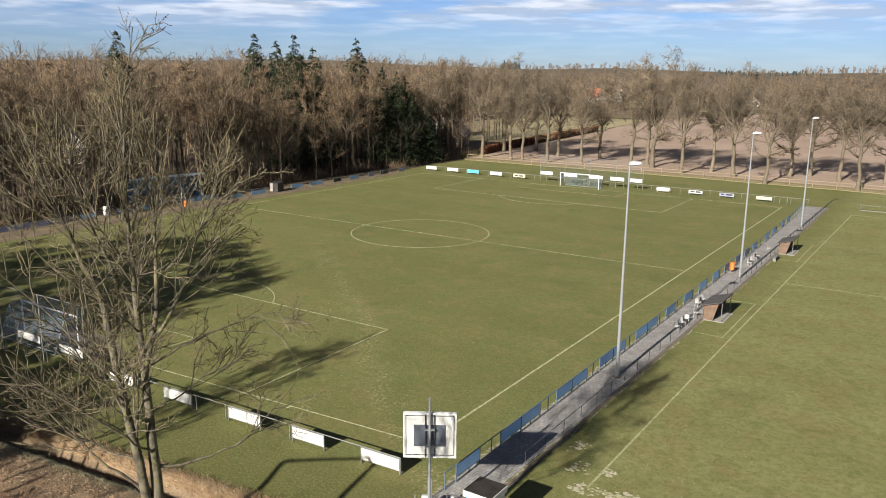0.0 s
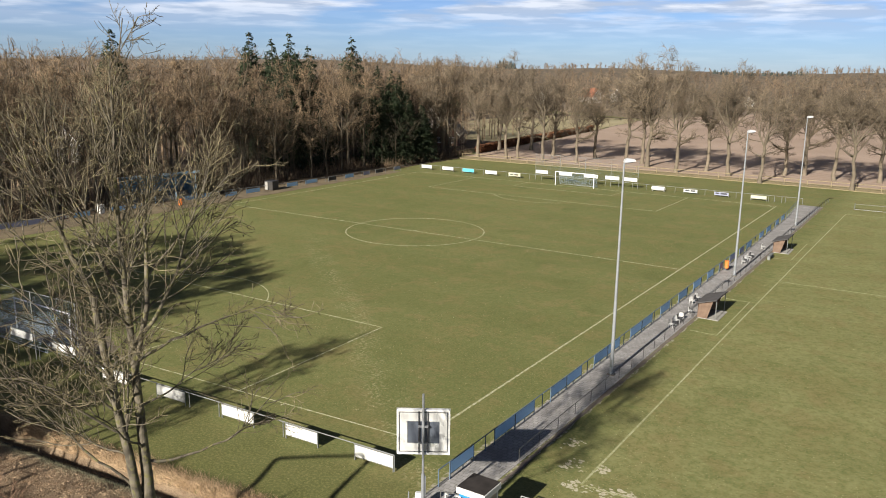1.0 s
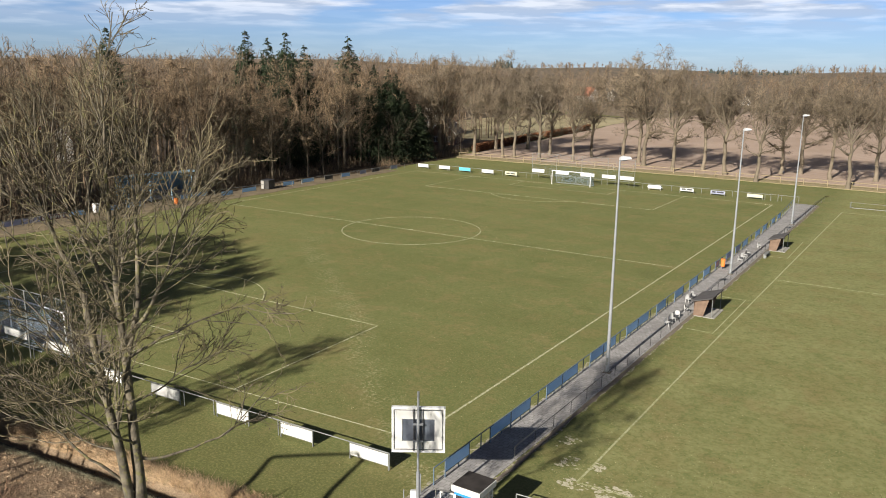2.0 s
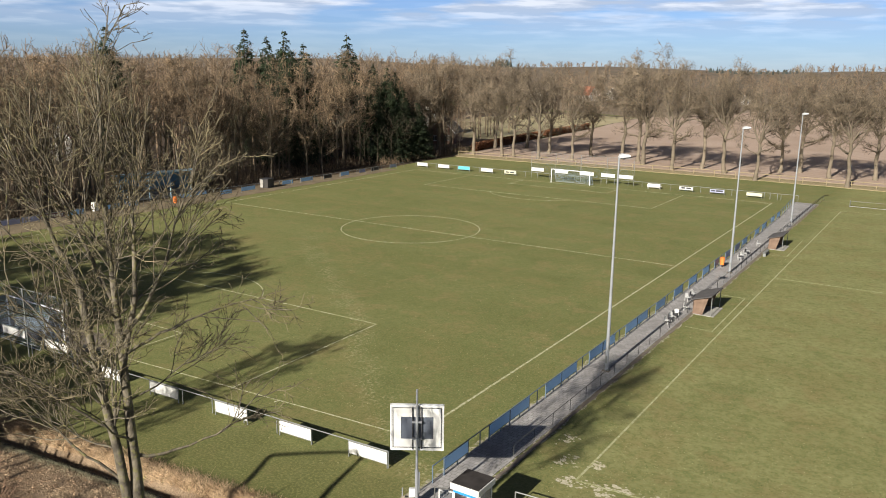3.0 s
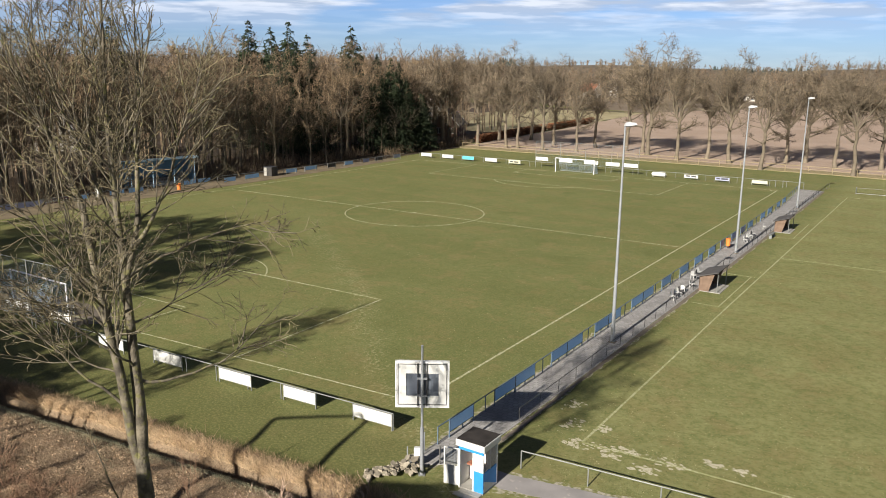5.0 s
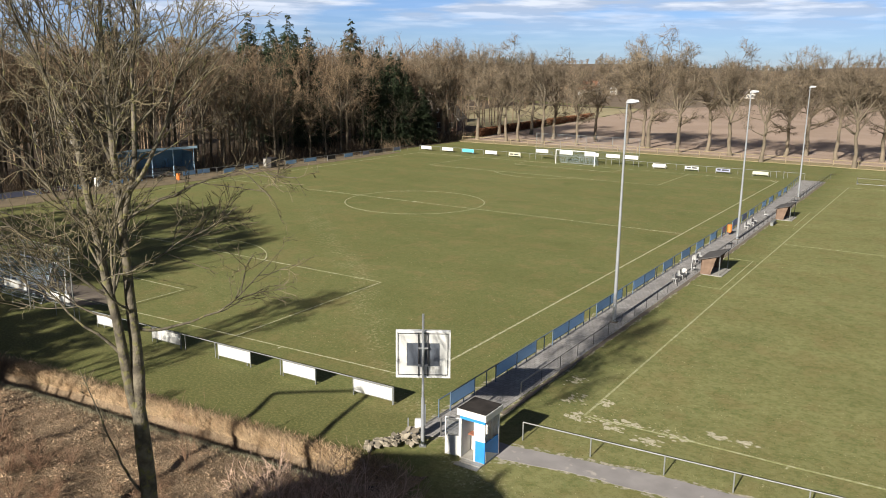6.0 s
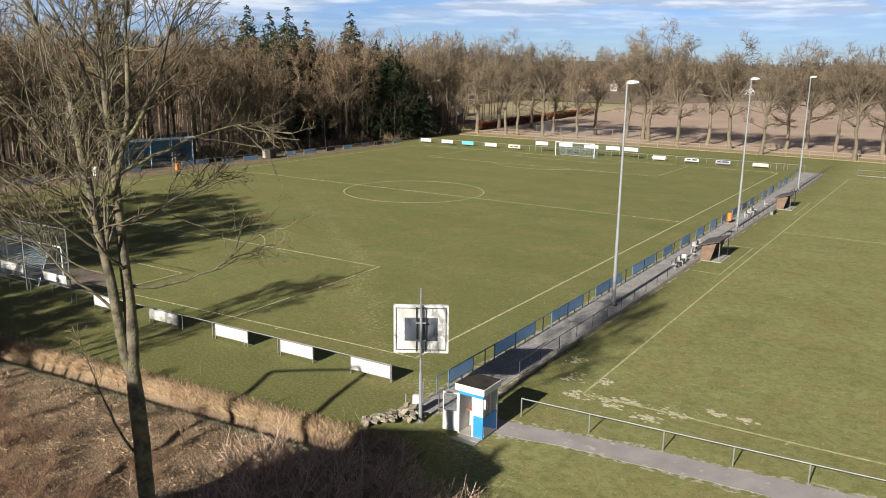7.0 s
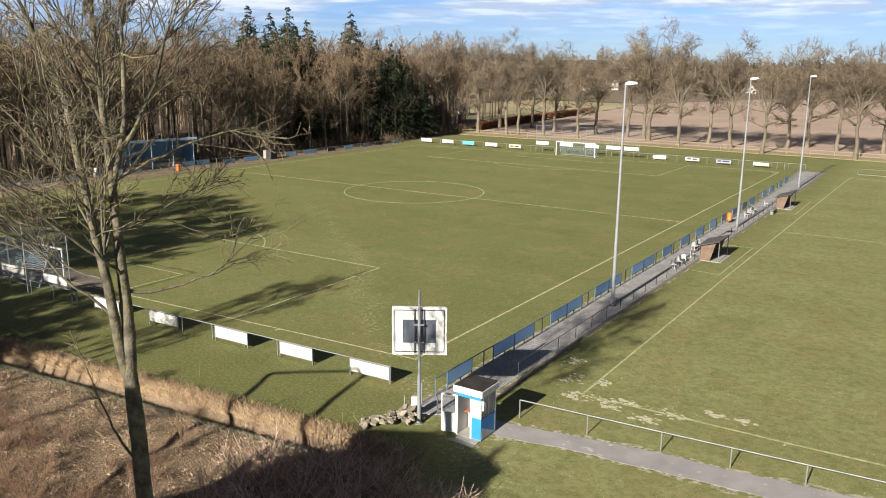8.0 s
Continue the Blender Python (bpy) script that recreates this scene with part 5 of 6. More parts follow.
# ---- trees ----
def near_tree():
    """The tall young tree by the ditch: a trunk that forks into two stems, steep leaders, long limbs that turn up, fine budding twigs."""
    rng = np.random.default_rng(5)
    across, into, up = np.array([0.576, 0.817, 0.0]), np.array([-0.817, 0.576, 0.0]), np.array([0, 0, 1.0])

    def grown(at, side, deep, rise, curl, r, n=12, tip=0.14, kink=0.045):
        """A limb from a point: it goes out evenly and rises with a curl."""
        q = np.linspace(0, 1, n)
        wander = np.cumsum(rng.normal(size=(n, 3)) * kink * math.hypot(side, rise) / 4, axis=0)
        wander -= wander[0]
        p = at + across * (side * q)[:, None] + into * (deep * q)[:, None] + up * (rise * q + curl * q * q)[:, None] + wander
        return p, r * (1 - (1 - tip) * q ** 0.8)

    def at_height(p, z):
        return np.array([np.interp(z, p[:, 2], p[:, k]) for k in range(3)])

    tp, trr = stem(rng, 8.9, 0.235, 0.2, 10, 0.01, (-0.010, -0.014))
    fork = tp[0, -1]
    trr[0, -2:] = 0.17, 0.08
    main = grown(fork + across * 0.08 - up * 0.25, 0.1, 0.2, 11.6, 0, 0.165, 16, 0.1, 0.012)
    west = grown(fork - across * 0.17 - up * 0.2, -0.42, -0.35, 6.0, 0, 0.135, 12, 0.6, 0.02)
    main, west = [(np.concatenate([fork[None] - up * 1.3, fork[None] - up * 0.75 + (st[0][0] - fork) * 0.5, st[0]]), np.concatenate([[0.1, st[1][0] * 0.98], st[1]])) for st in (main, west)]
    west2 = grown(west[0][-1], -1.5, -0.3, 4.3, 0, 0.08, 12, 0.1, 0.03)
    stems = [main, west, west2, grown(at_height(main[0], 12.6), 0.75, 0.5, 7.4, 0, 0.09, 12, 0.1, 0.03), grown(at_height(main[0], 13.2), 2.0, -0.5, 2.4, 2.2, 0.075, 12, 0.12, 0.04),
             grown(at_height(main[0], 14.2), -1.7, 0.7, 3.4, 1.3, 0.062, 12, 0.12, 0.03)]
    # stem, height of leaving, reach to one side, depth, rise, curl, radius
    limbs = []
    for k, z0, side, deep, rise, curl, r in ((0, 10.1, 3.7, 0.3, -1.3, 3.0, 0.05), (0, 12.8, 3.7, -0.4, 2.2, -0.6, 0.052), (0, 11.6, 2.6, 0.9, 0.6, 0.5, 0.034), (1, 9.4, -3.0, 0.3, 3.4, 0.4, 0.045), (1, 11.0, -3.1, -0.7, 3.0, -0.2, 0.04),
                                             (1, 12.6, -2.9, 0.6, 2.9, 0.4, 0.04), (2, 14.8, -2.2, -0.4, 1.6, 1.2, 0.036), (3, 15.0, 2.6, 0.4, 2.4, 0.3, 0.036), (0, 13.9, 2.5, 0.8, 1.6, 0.8, 0.036), (1, 10.4, -2.4, 1.0, 1.2, 0.9, 0.03)):
        limbs.append(grown(at_height(stems[k][0], z0), side, deep, rise, curl, r))
    # the rest of the fan, towards and away from the path
    for z0 in np.linspace(10.4, 17.2, 13):
        a = rng.uniform(0.9, 2.2) * rng.choice((-1, 1))
        reach = (3.3 - 0.22 * (z0 - 10)) * rng.uniform(0.75, 1.1)
        limbs.append(grown(at_height(stems[int(rng.integers(0, 2))][0] if z0 < 13 else main[0], z0), reach * math.cos(a), reach * math.sin(a), reach * 0.75, 0.8, 0.036))
    big_p, big_r = (np.stack([l[k] for l in limbs]) for k in (0, 1))
    lead_p, lead_r = (np.stack([np.stack([np.interp(np.linspace(0, 1, 16), np.linspace(0, 1, len(st[0])), st[0][:, c]) for c in range(3)], 1) for st in stems]),
                      np.stack([np.interp(np.linspace(0, 1, 16), np.linspace(0, 1, len(st[1])), st[1]) for st in stems]))
    # boughs off limbs and leaders, then two orders of twig, then buds and spurs
    b1 = sprout(rng, big_p, big_r, 6, 0.25, 0.95, 36, 1.7, None, 0.55, 8, 0.09, 0.035, 0.3, 0.35)
    b2 = sprout(rng, lead_p, lead_r, 13, 0.38, 0.97, 27, 2.6, None, 0.36, 8, 0.04, 0.035, 0.25, 0.68)
    b3 = sprout(rng, lead_p[:1], lead_r[:1], 12, 0.72, 0.98, 24, 2.0, None, 0.5, 8, 0.05, 0.05, 0.3, 0.3)
    bough = (np.concatenate([b1[0], b2[0], b3[0]]), np.clip(np.concatenate([b1[1], b2[1], b3[1]]), 0.013, 0.034))
    low = grown(np.array([-0.1, -0.12, 5.5]), -1.15, -0.2, 2.2, 1.5, 0.045, 12, 0.2, 0.05)
    low = (low[0][None], low[1][None])
    t1 = [sprout(rng, *bough, 4.4, 0.25, 1.0, 38, 0.95, None, 0.6, 6, 0.2, 0.03, 0.45, 0.35), sprout(rng, big_p, big_r, 7, 0.4, 1.0, 42, 0.9, None, 0.4, 6, 0.2, 0.04, 0.4, 0.3),
          sprout(rng, lead_p, lead_r, 4, 0.55, 1.0, 42, 0.9, None, 0.3, 6, 0.18, 0.04, 0.4, 0.3), sprout(rng, *low, 9, 0.4, 1.0, 38, 0.8, None, 0.5, 6, 0.2, 0.05, 0.4, 0.3)]
    t1 = tuple(np.concatenate(x) for x in zip(*t1))
    t1 = (t1[0], np.clip(t1[1], 0.0075, 0.0125))
    t2 = sprout(rng, *t1, 2.7, 0.25, 1.0, 44, 0.42, None, 0.7, 4, 0.28, 0.03, 0.6, 0.3)
    t2 = (t2[0], np.clip(t2[1], 0.006, 0.0072))
    bud = sprout(rng, *t2, 1.5, 0.2, 1.0, 55, 0.075, 0.010, 1, 2, 0, 0, 0.4, 0.2)
    ob = bare_tree("tree", "tall bare tree with two stems and budding twigs beside the ditch", "tree",
                   [(tp, trr, 14), (lead_p, lead_r, 10), (big_p, big_r, 7), (*bough, 5), (*low, 6)], [(*t1, 4), (*t2, 3), (*bud, 3)], M_BARK, M_TWIG)
    ob.matrix_basis = pose(6.42, -19.45, -0.1)
    return ob


near_tree()


def forked_tree(rng, height, r0, clear, spread, leaders, wobble, boughs, twigs, fine, dome):
    """A bare broadleaf: a trunk that breaks into steep leaders, boughs all along them, and a domed crown of twigs in three orders. Gives trunk and crown limbs."""
    tp, trr = stem(rng, height * clear, r0, r0 * 0.72, 7, wobble * 0.4, tuple(rng.normal(size=2) * 0.03))
    a = rng.random() * 6.28 + np.arange(leaders) * 2 * np.pi / leaders + rng.normal(size=leaders) * 0.3
    lean = np.radians(rng.uniform(16, 46, leaders))
    lean[0] *= 0.3
    d = np.stack([np.cos(a) * np.sin(lean), np.sin(a) * np.sin(lean), np.cos(lean)], 1)
    size = height * (1 - clear) * 0.86 * np.cos(lean) ** 0.35 * rng.uniform(0.86, 1.0, leaders)
    pts = [np.repeat(tp[:, -1], leaders, 0)]
    for _ in range(8):
        pts.append(pts[-1] + d * (size / 8)[:, None])
        d = unit(d + rng.normal(size=(leaders, 3)) * wobble + np.array([0, 0, 0.03]))
    lp = np.stack(pts, 1)
    lr = (r0 * 0.5 * rng.uniform(0.75, 1.1, leaders))[:, None] * np.linspace(1, 0.16, 9)
    lo = sprout(rng, tp, trr, max(3, boughs // 3), 0.5, 1.0, 62, spread, None, 0.45, 7, wobble, 0.07, 0.25, 0.1)
    b = sprout(rng, lp, lr, boughs, 0.06, 0.96, 46, spread, None, 0.55, 7, wobble, 0.05, 0.25, 0.55)
    limb = tuple(np.concatenate(x) for x in zip(lo, b))
    limb = (limb[0], np.maximum(limb[1], 0.024))
    t1 = sprout(rng, *limb, 6, 0.2, 1.0, 45, spread * 0.42, 0.04, 1, 4, wobble, 0.05, 0.5, 0.35)
    t2 = sprout(rng, *t1, twigs, 0.2, 1.0, 45, spread * 0.26, 0.027, 1, 2, 0, 0, 0.4, 0.3)
    t3 = sprout(rng, *t2, fine, 0.15, 1.0, 42, spread * 0.17, 0.017, 1, 2, 0, 0, 0.3, 0.3)
    # the crown fills a dome: what grows past it bends back
    mid, half = height * (0.5 + clear * 0.42), np.array([dome, dome, height * (0.5 - clear * 0.42)])

    def held(p):
        q = (p - np.array([0, 0, mid]) - tp[0, -1] * np.array([1, 1, 0])) / half
        far = np.linalg.norm(q, axis=-1, keepdims=True)
        return p + q * half * (np.where(far > 1, (1 + 0.5 * (far - 1)) / np.maximum(far, 1e-6), 1) - 1)

    return [(tp, trr, 9), (held(lp), lr, 6), (held(limb[0]), limb[1], 4)], [(held(t[0]), t[1], 3) for t in (t1, t2, t3)]


def oak_variant(seed, height, spread):
    """A field oak with a crooked trunk and a round crown."""
    rng = np.random.default_rng(seed)
    trunk, crown = forked_tree(rng, height, 0.36, rng.uniform(0.31, 0.40), spread, 6, 0.17, 8, 5, 2.6, 6.6)
    return bare_tree("oak_tree", "bare field oak with a crooked trunk beside the field", "tree", trunk, crown, M_OAKBARK, M_OAKTWIG, "row of oaks")


oaks = [oak_variant(20 + k, 19.0, 4.7) for k in range(5)]
OAK_ROW = [(-72.7, 129.7, 1.12), (-65.3, 130.2, 0.98), (-62.9, 131.5, 0.95), (-56.1, 130.5, 1.03), (-59.5, 143, 1.05), (-49.0, 133, 0.9), (-48.5, 143, 1.0), (-40.7, 141.5, 1.12), (-36.5, 140.5, 1.08), (-33.6, 135.4, 1.25),
           (-25.5, 129.5, 1.08), (-21.2, 136, 1.02), (-15.4, 131, 1.1), (-8.0, 123.9, 0.94), (-6.5, 139, 0.98), (-3.2, 141.5, 1.08), (3.0, 136, 0.98), (7.4, 124.6, 0.98), (10.6, 138, 1.06), (16.5, 131, 1.0), (24, 134, 1.05), (-81, 127, 1.2), (-76, 146, 1.2), (-70, 152, 1.15)]
rg = random.Random(4)
for k, (x, y, s) in enumerate(OAK_ROW):
    copy_thing(oaks[k * 3 % 5], pose(x, y, -0.05, 0, 0, rg.uniform(0, 360)) @ Matrix.Diagonal((s * 1.06, s * 1.06, s * rg.uniform(1.07, 1.16), 1)))
for o in oaks:
    park(o)


def wood_variant(seed, height):
    """A woodland tree: a clear slim trunk and a narrow dome of steep leaders and fine brown twigs."""
    rng = np.random.default_rng(seed)
    trunk, crown = forked_tree(rng, height, 0.2, rng.uniform(0.24, 0.36), 3.3, 5, 0.08, 6, 4, 1.3, 3.9)
    return bare_tree("woodland_tree", "slim bare woodland tree with a fine brown crown", "tree", trunk, crown, M_WOODBARK, M_WOODTWIG, "trees along the wood's edge")


woods = [wood_variant(40 + k, 21.0) for k in range(6)]
n_wood = 0
for row in range(3):
    y = 8.0 + row * 1.3
    while y < 136:
        x = -79.5 - row * 4.6 - max(0, y - 118) * 0.35 + rg.uniform(-1.6, 1.6) + (3.5 if y > 98 else 0)
        if not (38 < y < 53 and x > -83.5) and not (row < 2 and 98 < y < 125):
            s = rg.uniform(1.05, 1.24) * (0.8 if 66 < y < 84 and row < 2 else 1)
            copy_thing(woods[rg.randrange(6)], pose(x, y, 0, 0, 0, rg.uniform(0, 360)) @ Matrix.Diagonal((s * 1.05, s * 1.05, s, 1)))
            n_wood += 1
        y += rg.uniform(3.6, 5.6) + row * 0.15
for o in woods:
    park(o)


def conifer_variant(seed, height, radius):
    """A spruce: whorls of drooping boughs thick with short needle sprays."""
    rng = np.random.default_rng(seed)
    tp, trr = stem(rng, height, 0.25, 0.02, 8, 0.01)
    n = int(height * 12)
    t = rng.random(n) ** 0.85 * 0.93 + 0.06
    a = rng.random(n) * 2 * np.pi
    ln = radius * (1.02 - t) ** 0.8 * rng.uniform(0.65, 1.15, n)
    p0 = np.stack([np.zeros(n), np.zeros(n), t * height], 1)
    out = np.stack([np.cos(a), np.sin(a), np.zeros(n)], 1)
    pts = [p0 + out * (ln * f)[:, None] + np.array([0, 0, 1.0]) * (ln * (0.12 * f - 0.42 * f * f))[:, None] for f in (0, 0.34, 0.67, 1.0)]
    bp = np.stack(pts, 1)
    br = np.full((n, 1), 0.04) * np.linspace(1, 0.3, 4)
    sp = sprout(rng, bp, br, 7, 0.12, 1.0, 55, 1.1, 0.17, 1, 2, 0, 0, 0.3, 0.25)
    sp[0][:, 1, 2] -= 0.2
    small = np.clip((height - sp[0][:, 0, 2]) / 6.0, 0.22, 1.0)[:, None]
    sp[0][:, 1] = sp[0][:, 0] + (sp[0][:, 1] - sp[0][:, 0]) * small
    sp[1][:] *= np.clip(small, 0.45, 1)
    ob = thing("conifer", "dark green spruce at the wood's edge, some added unseen for shade", "tree", None, "dark conifers")
    v, f = tubes([(tp, trr, 7)])
    part("trunk", array_mesh("trunk", v, f), M_WOODBARK, ob)
    v, f = tubes([(bp, br, 3), (*sp, 3)])
    part("crown", array_mesh("crown", v, f), M_NEEDLE, ob)
    return ob


firs = [conifer_variant(70 + k, 20.0, 5.2) for k in range(3)]
FIRS = [(-83.1, 109.7, 1.0), (-85.5, 107.9, 1.04), (-79.8, 111.5, 0.74), (-77.0, 113.2, 0.5), (-81.5, 113.0, 0.85), (-78.6, 109.4, 0.68), (-79.5, 117.0, 0.6), (-82.0, 105.0, 0.8), (-84.0, 115.0, 0.9), (-77.6, 106.2, 0.5), (-88.0, 112.0, 1.0),
        (-94.1, 110.0, 1.36), (-101.0, 97.3, 1.37), (-104.0, 95.0, 1.31), (-99.0, 101.0, 1.25), (-107.5, 92.0, 1.38), (-103.0, 104.0, 1.05), (-97.0, 96.0, 1.1), (-118, 66, 1.36), (-88, 84, 1.1), (-90.5, 88, 1.17), (-87, 88.5, 1.02), (-92, 84.5, 1.12), (-86.5, 82.5, 0.98), (-80.2, 103.0, 0.62), (-80.5, 108.0, 0.86), (-81.0, 101.0, 0.74), (-78.8, 115.0, 0.62), (-82.6, 112.0, 0.95)]
for k, (x, y, s) in enumerate(FIRS):
    w = s * 1.12 if s > 0.9 else 0.62 + 0.45 * s
    copy_thing(firs[k % 3], pose(x, y, -0.05, 0, 0, rg.uniform(0, 360)) @ Matrix.Diagonal((w, w, s, 1)))
# unseen spruces added in the south to shade the left turf and booth front
for x, y, s in ((-20.6, -29.6, 0.69), (-22.8, -28.6, 0.71), (-25.2, -28.6, 0.73), (-27.6, -29.2, 0.75), (-30.0, -28.6, 0.73), (-32.6, -28.6, 0.74), (-35.4, -28.2, 0.74), (-39.0, -27.0, 0.68), (-26.8, -33.0, 0.7), (-31.8, -33.5, 0.72), (9.9, -39.3, 0.79), (10.8, -39.5, 0.76), (11.6, -40, 0.71), (7.7, -38.3, 0.82), (5.0, -38.6, 0.74), (8.9, -39.0, 0.86), (3.0, -38.4, 0.70)):
    copy_thing(firs[int(-x) % 3], pose(x, y, -0.05, 0, 0, -x * 40) @ Matrix.Diagonal((s if x > 0 else 0.85, s if x > 0 else 0.85, s, 1)))
for o in firs:
    park(o)


def scatter_trees(name, places, seed, twigs, limb, width, material, label, category, reach=4.8, low=0.3):
    """Many small-detail bare trees in one object: a trunk, steep limbs that make a dome, and twigs on them."""
    rng = np.random.default_rng(seed)
    pl = np.asarray(places)
    n = len(pl)
    z = np.array([0, 0.5, 1.0])
    tp = np.repeat(pl[:, None, :3], 3, 1)
    tp[:, :, 2] = pl[:, 2:3] + pl[:, 3:4] * 0.72 * z
    tr = np.full((n, 1), min(width * 2.2, 0.2)) * np.array([1, 0.7, 0.3])
    l1 = sprout(rng, tp, tr, limb, low, 1.0, 40, reach, width * 0.8, 1, 3, 0.12, 0.14, 0.4, 0.25)
    tw = sprout(rng, *l1, twigs, 0.2, 1.0, 42, reach * 0.36, width * 0.55, 1, 2, 0, 0, 0.3, 0.3)
    v, f = tubes([(tp, tr, 4), (*l1, 3), (*tw, 3)])
    return solid(name, array_mesh(name, v, f), material, label, category, kind="stuff")


r2 = random.Random(9)
deep = []
for _ in range(700):
    d = r2.random()
    x = -94 - 270 * d ** 1.7 + r2.uniform(-4, 4)
    y = r2.uniform(-10, 190) + d * r2.uniform(-40, 220)
    deep.append((x, y, 0, r2.uniform(24, 30.5)))
scatter_trees("woodland", deep, 1, 5, 10, 0.09, M_FARWOOD, "deep brown bare woodland behind the side of the pitch", "woodland")
behind = []
for _ in range(230):
    x = r2.uniform(-130, -84)
    y = r2.uniform(140, 250)
    if x < -86 - (y - 140) * 0.05 and not (x > -101 and y < 165) and not (x > -128 and y > 168):
        behind.append((x, y, 0, r2.uniform(15, 23)))
scatter_trees("woodland", behind, 2, 8, 13, 0.06, M_FARWOOD, "bare trees round the houses beside the field", "woodland")
far = []
for _ in range(600):
    d = r2.random() ** 1.4
    y = 402 + d * 420 + r2.uniform(-6, 6)
    x = r2.uniform(-0.75 * y - 20, 0.30 * y + 60)
    far.append((x, y, 0, r2.uniform(17, 22.5) + d * 4))
for _ in range(260):
    y = r2.uniform(250, 400)
    far.append((r2.uniform(-330, -92 - (400 - y) * 0.02), y, 0, r2.uniform(14, 20)))
# gaps in the far wood through which three roofs show
far = [p for p in far if not (p[1] < 455 and any(abs(math.atan2(p[0] - 23, p[1] + 31) - a) < 0.012 for a in (-0.400, -0.370, -0.463)))]
scatter_trees("woodland", far, 3, 5, 9, 0.15, M_FARWOOD, "distant bare woodland beyond the ploughed field", "woodland")
ridge = []
for k in range(950):
    y = r2.uniform(780, 960) if k < 750 else r2.uniform(930, 1700)
    x = y * (0.16 - 1.95 * r2.random() ** 1.3)
    ridge.append((x, y, float(hill_z(x, y)) - 0.4, r2.uniform(5, 11)))
for _ in range(300):
    x = r2.uniform(-1200, -370)
    ridge.append((x, r2.uniform(-20, -0.95 * x), 0, r2.uniform(19, 27)))
scatter_trees("woodland", ridge, 4, 3, 7, 0.36, M_FARWOOD, "low wooded horizon of bare trees", "woodland", 3.4, 0.05)
spruce_p, spruce_r = [], []
for k in range(90):
    y = 900 + r2.uniform(-25, 25)
    x = y * (r2.uniform(-0.25, -0.14) if k < 70 else r2.uniform(-0.56, -0.53))
    z, h = float(hill_z(x, y)), r2.uniform(4, 5.5) if k < 70 else r2.uniform(8, 12)
    spruce_p.append([(x, y, z), (x, y, z + h)])
    spruce_r.append([h * 0.24] * 2)
solid("woodland", array_mesh("woodland", *tubes([(np.array(spruce_p), np.array(spruce_r), 6)])), M_FARSPRUCE, "line of dark spruces on the far horizon", "woodland", kind="stuff")


poles = []
for _ in range(260):
    y = r2.uniform(4, 134)
    poles.append((-79.0 - r2.random() * 14 + (3.0 if y > 98 else 0), y, 0, r2.uniform(6, 14)))
scatter_trees("woodland", [p for p in poles if not (38 < p[1] < 53 and p[0] > -83.5)], 6, 5, 9, 0.03, M_WOODBARK, "thin bare saplings in front of the wood", "saplings")


# undergrowth at the foot of the wood
def brush(name, n, place, seed, height, width, material, label, category, lean=0.5, sides=3):
    rng = np.random.default_rng(seed)
    x, y = place(rng, n)
    m = len(x)
    p0 = np.stack([x, y, ground_z(x, y) - 0.03], 1)
    hgt = height * rng.uniform(0.45, 1.25, m)
    top = p0 + np.concatenate([rng.normal(size=(m, 2)) * lean * hgt[:, None] * 0.5, hgt[:, None]], 1)
    v, f = tubes([(np.stack([p0, top], 1), np.full((m, 2), width), sides)])
    return solid(name, array_mesh(name, v, f), material, label, category, kind="stuff")


def edge_place(rng, n):
    y = rng.uniform(0, 132, n)
    return -78.5 - rng.random(n) ** 1.5 * 16 + (y > 98) * 3.0, y


brush("undergrowth", 9000, edge_place, 5, 2.2, 0.03, M_WOODTWIG, "brown undergrowth at the foot of the wood", "undergrowth")


def bank_place(rng, n):
    x = rng.uniform(-34, 5.6, n)
    d = 0.8 + np.abs(rng.normal(size=n)) * 0.42
    d = np.minimum(d, 2.0)
    keep = rng.random(n) < np.clip((5.8 - x) / 1.5, 0, 1)
    return x[keep], (-8.6 + 0.101 * x + d)[keep]


def far_bank_place(rng, n):
    x = rng.uniform(-34, 5.0, n)
    return x, -8.6 + 0.101 * x - 0.5 - np.abs(rng.normal(size=n)) * 0.45


def litter_place(rng, n):
    x = rng.uniform(-26, 8, n)
    return x, -9.7 + 0.101 * x - rng.random(n) * 9.5


brush("reed_bank", 26000, bank_place, 6, 0.33, 0.013, M_STRAW, "dense dry straw-coloured reeds along the ditch bank", "reeds", 1.2)
brush("dead_grass", 9000, far_bank_place, 7, 0.26, 0.014, M_GREYTUFT, "pale grey-green tufts of dead grass on the ditch edge", "grass", 0.9)
brush("dead_stems", 30000, litter_place, 8, 0.26, 0.011, M_LEAF, "matted brown dead stems and leaves", "undergrowth", 1.9)


def turf_place(rng, n):
    x = rng.uniform(-30, 34, n)
    y = 3 + 62 * rng.random(n) ** 1.5
    # a third of them on the near grass south of the second pitch
    near = rng.random(n) < 0.3
    x, y = np.where(near, rng.uniform(8.5, 30, n), x), np.where(near, rng.uniform(-11, 14, n), y)
    keep = ((x < 3.2) | (x > 6.6)) & ~((x > 6) & (np.abs(y + 2.9 - 0.075 * (x - 8)) < 1.1))
    return x[keep], y[keep]


brush("turf_tufts", 17000, turf_place, 11, 0.05, 0.035, M_PALETUFT, "small dead straw-coloured tufts in the turf", "grass", 0.8)
brush("turf_tufts", 6000, turf_place, 12, 0.06, 0.04, M_GRASSBLADE, "small dark green tufts in the turf", "grass", 0.8)


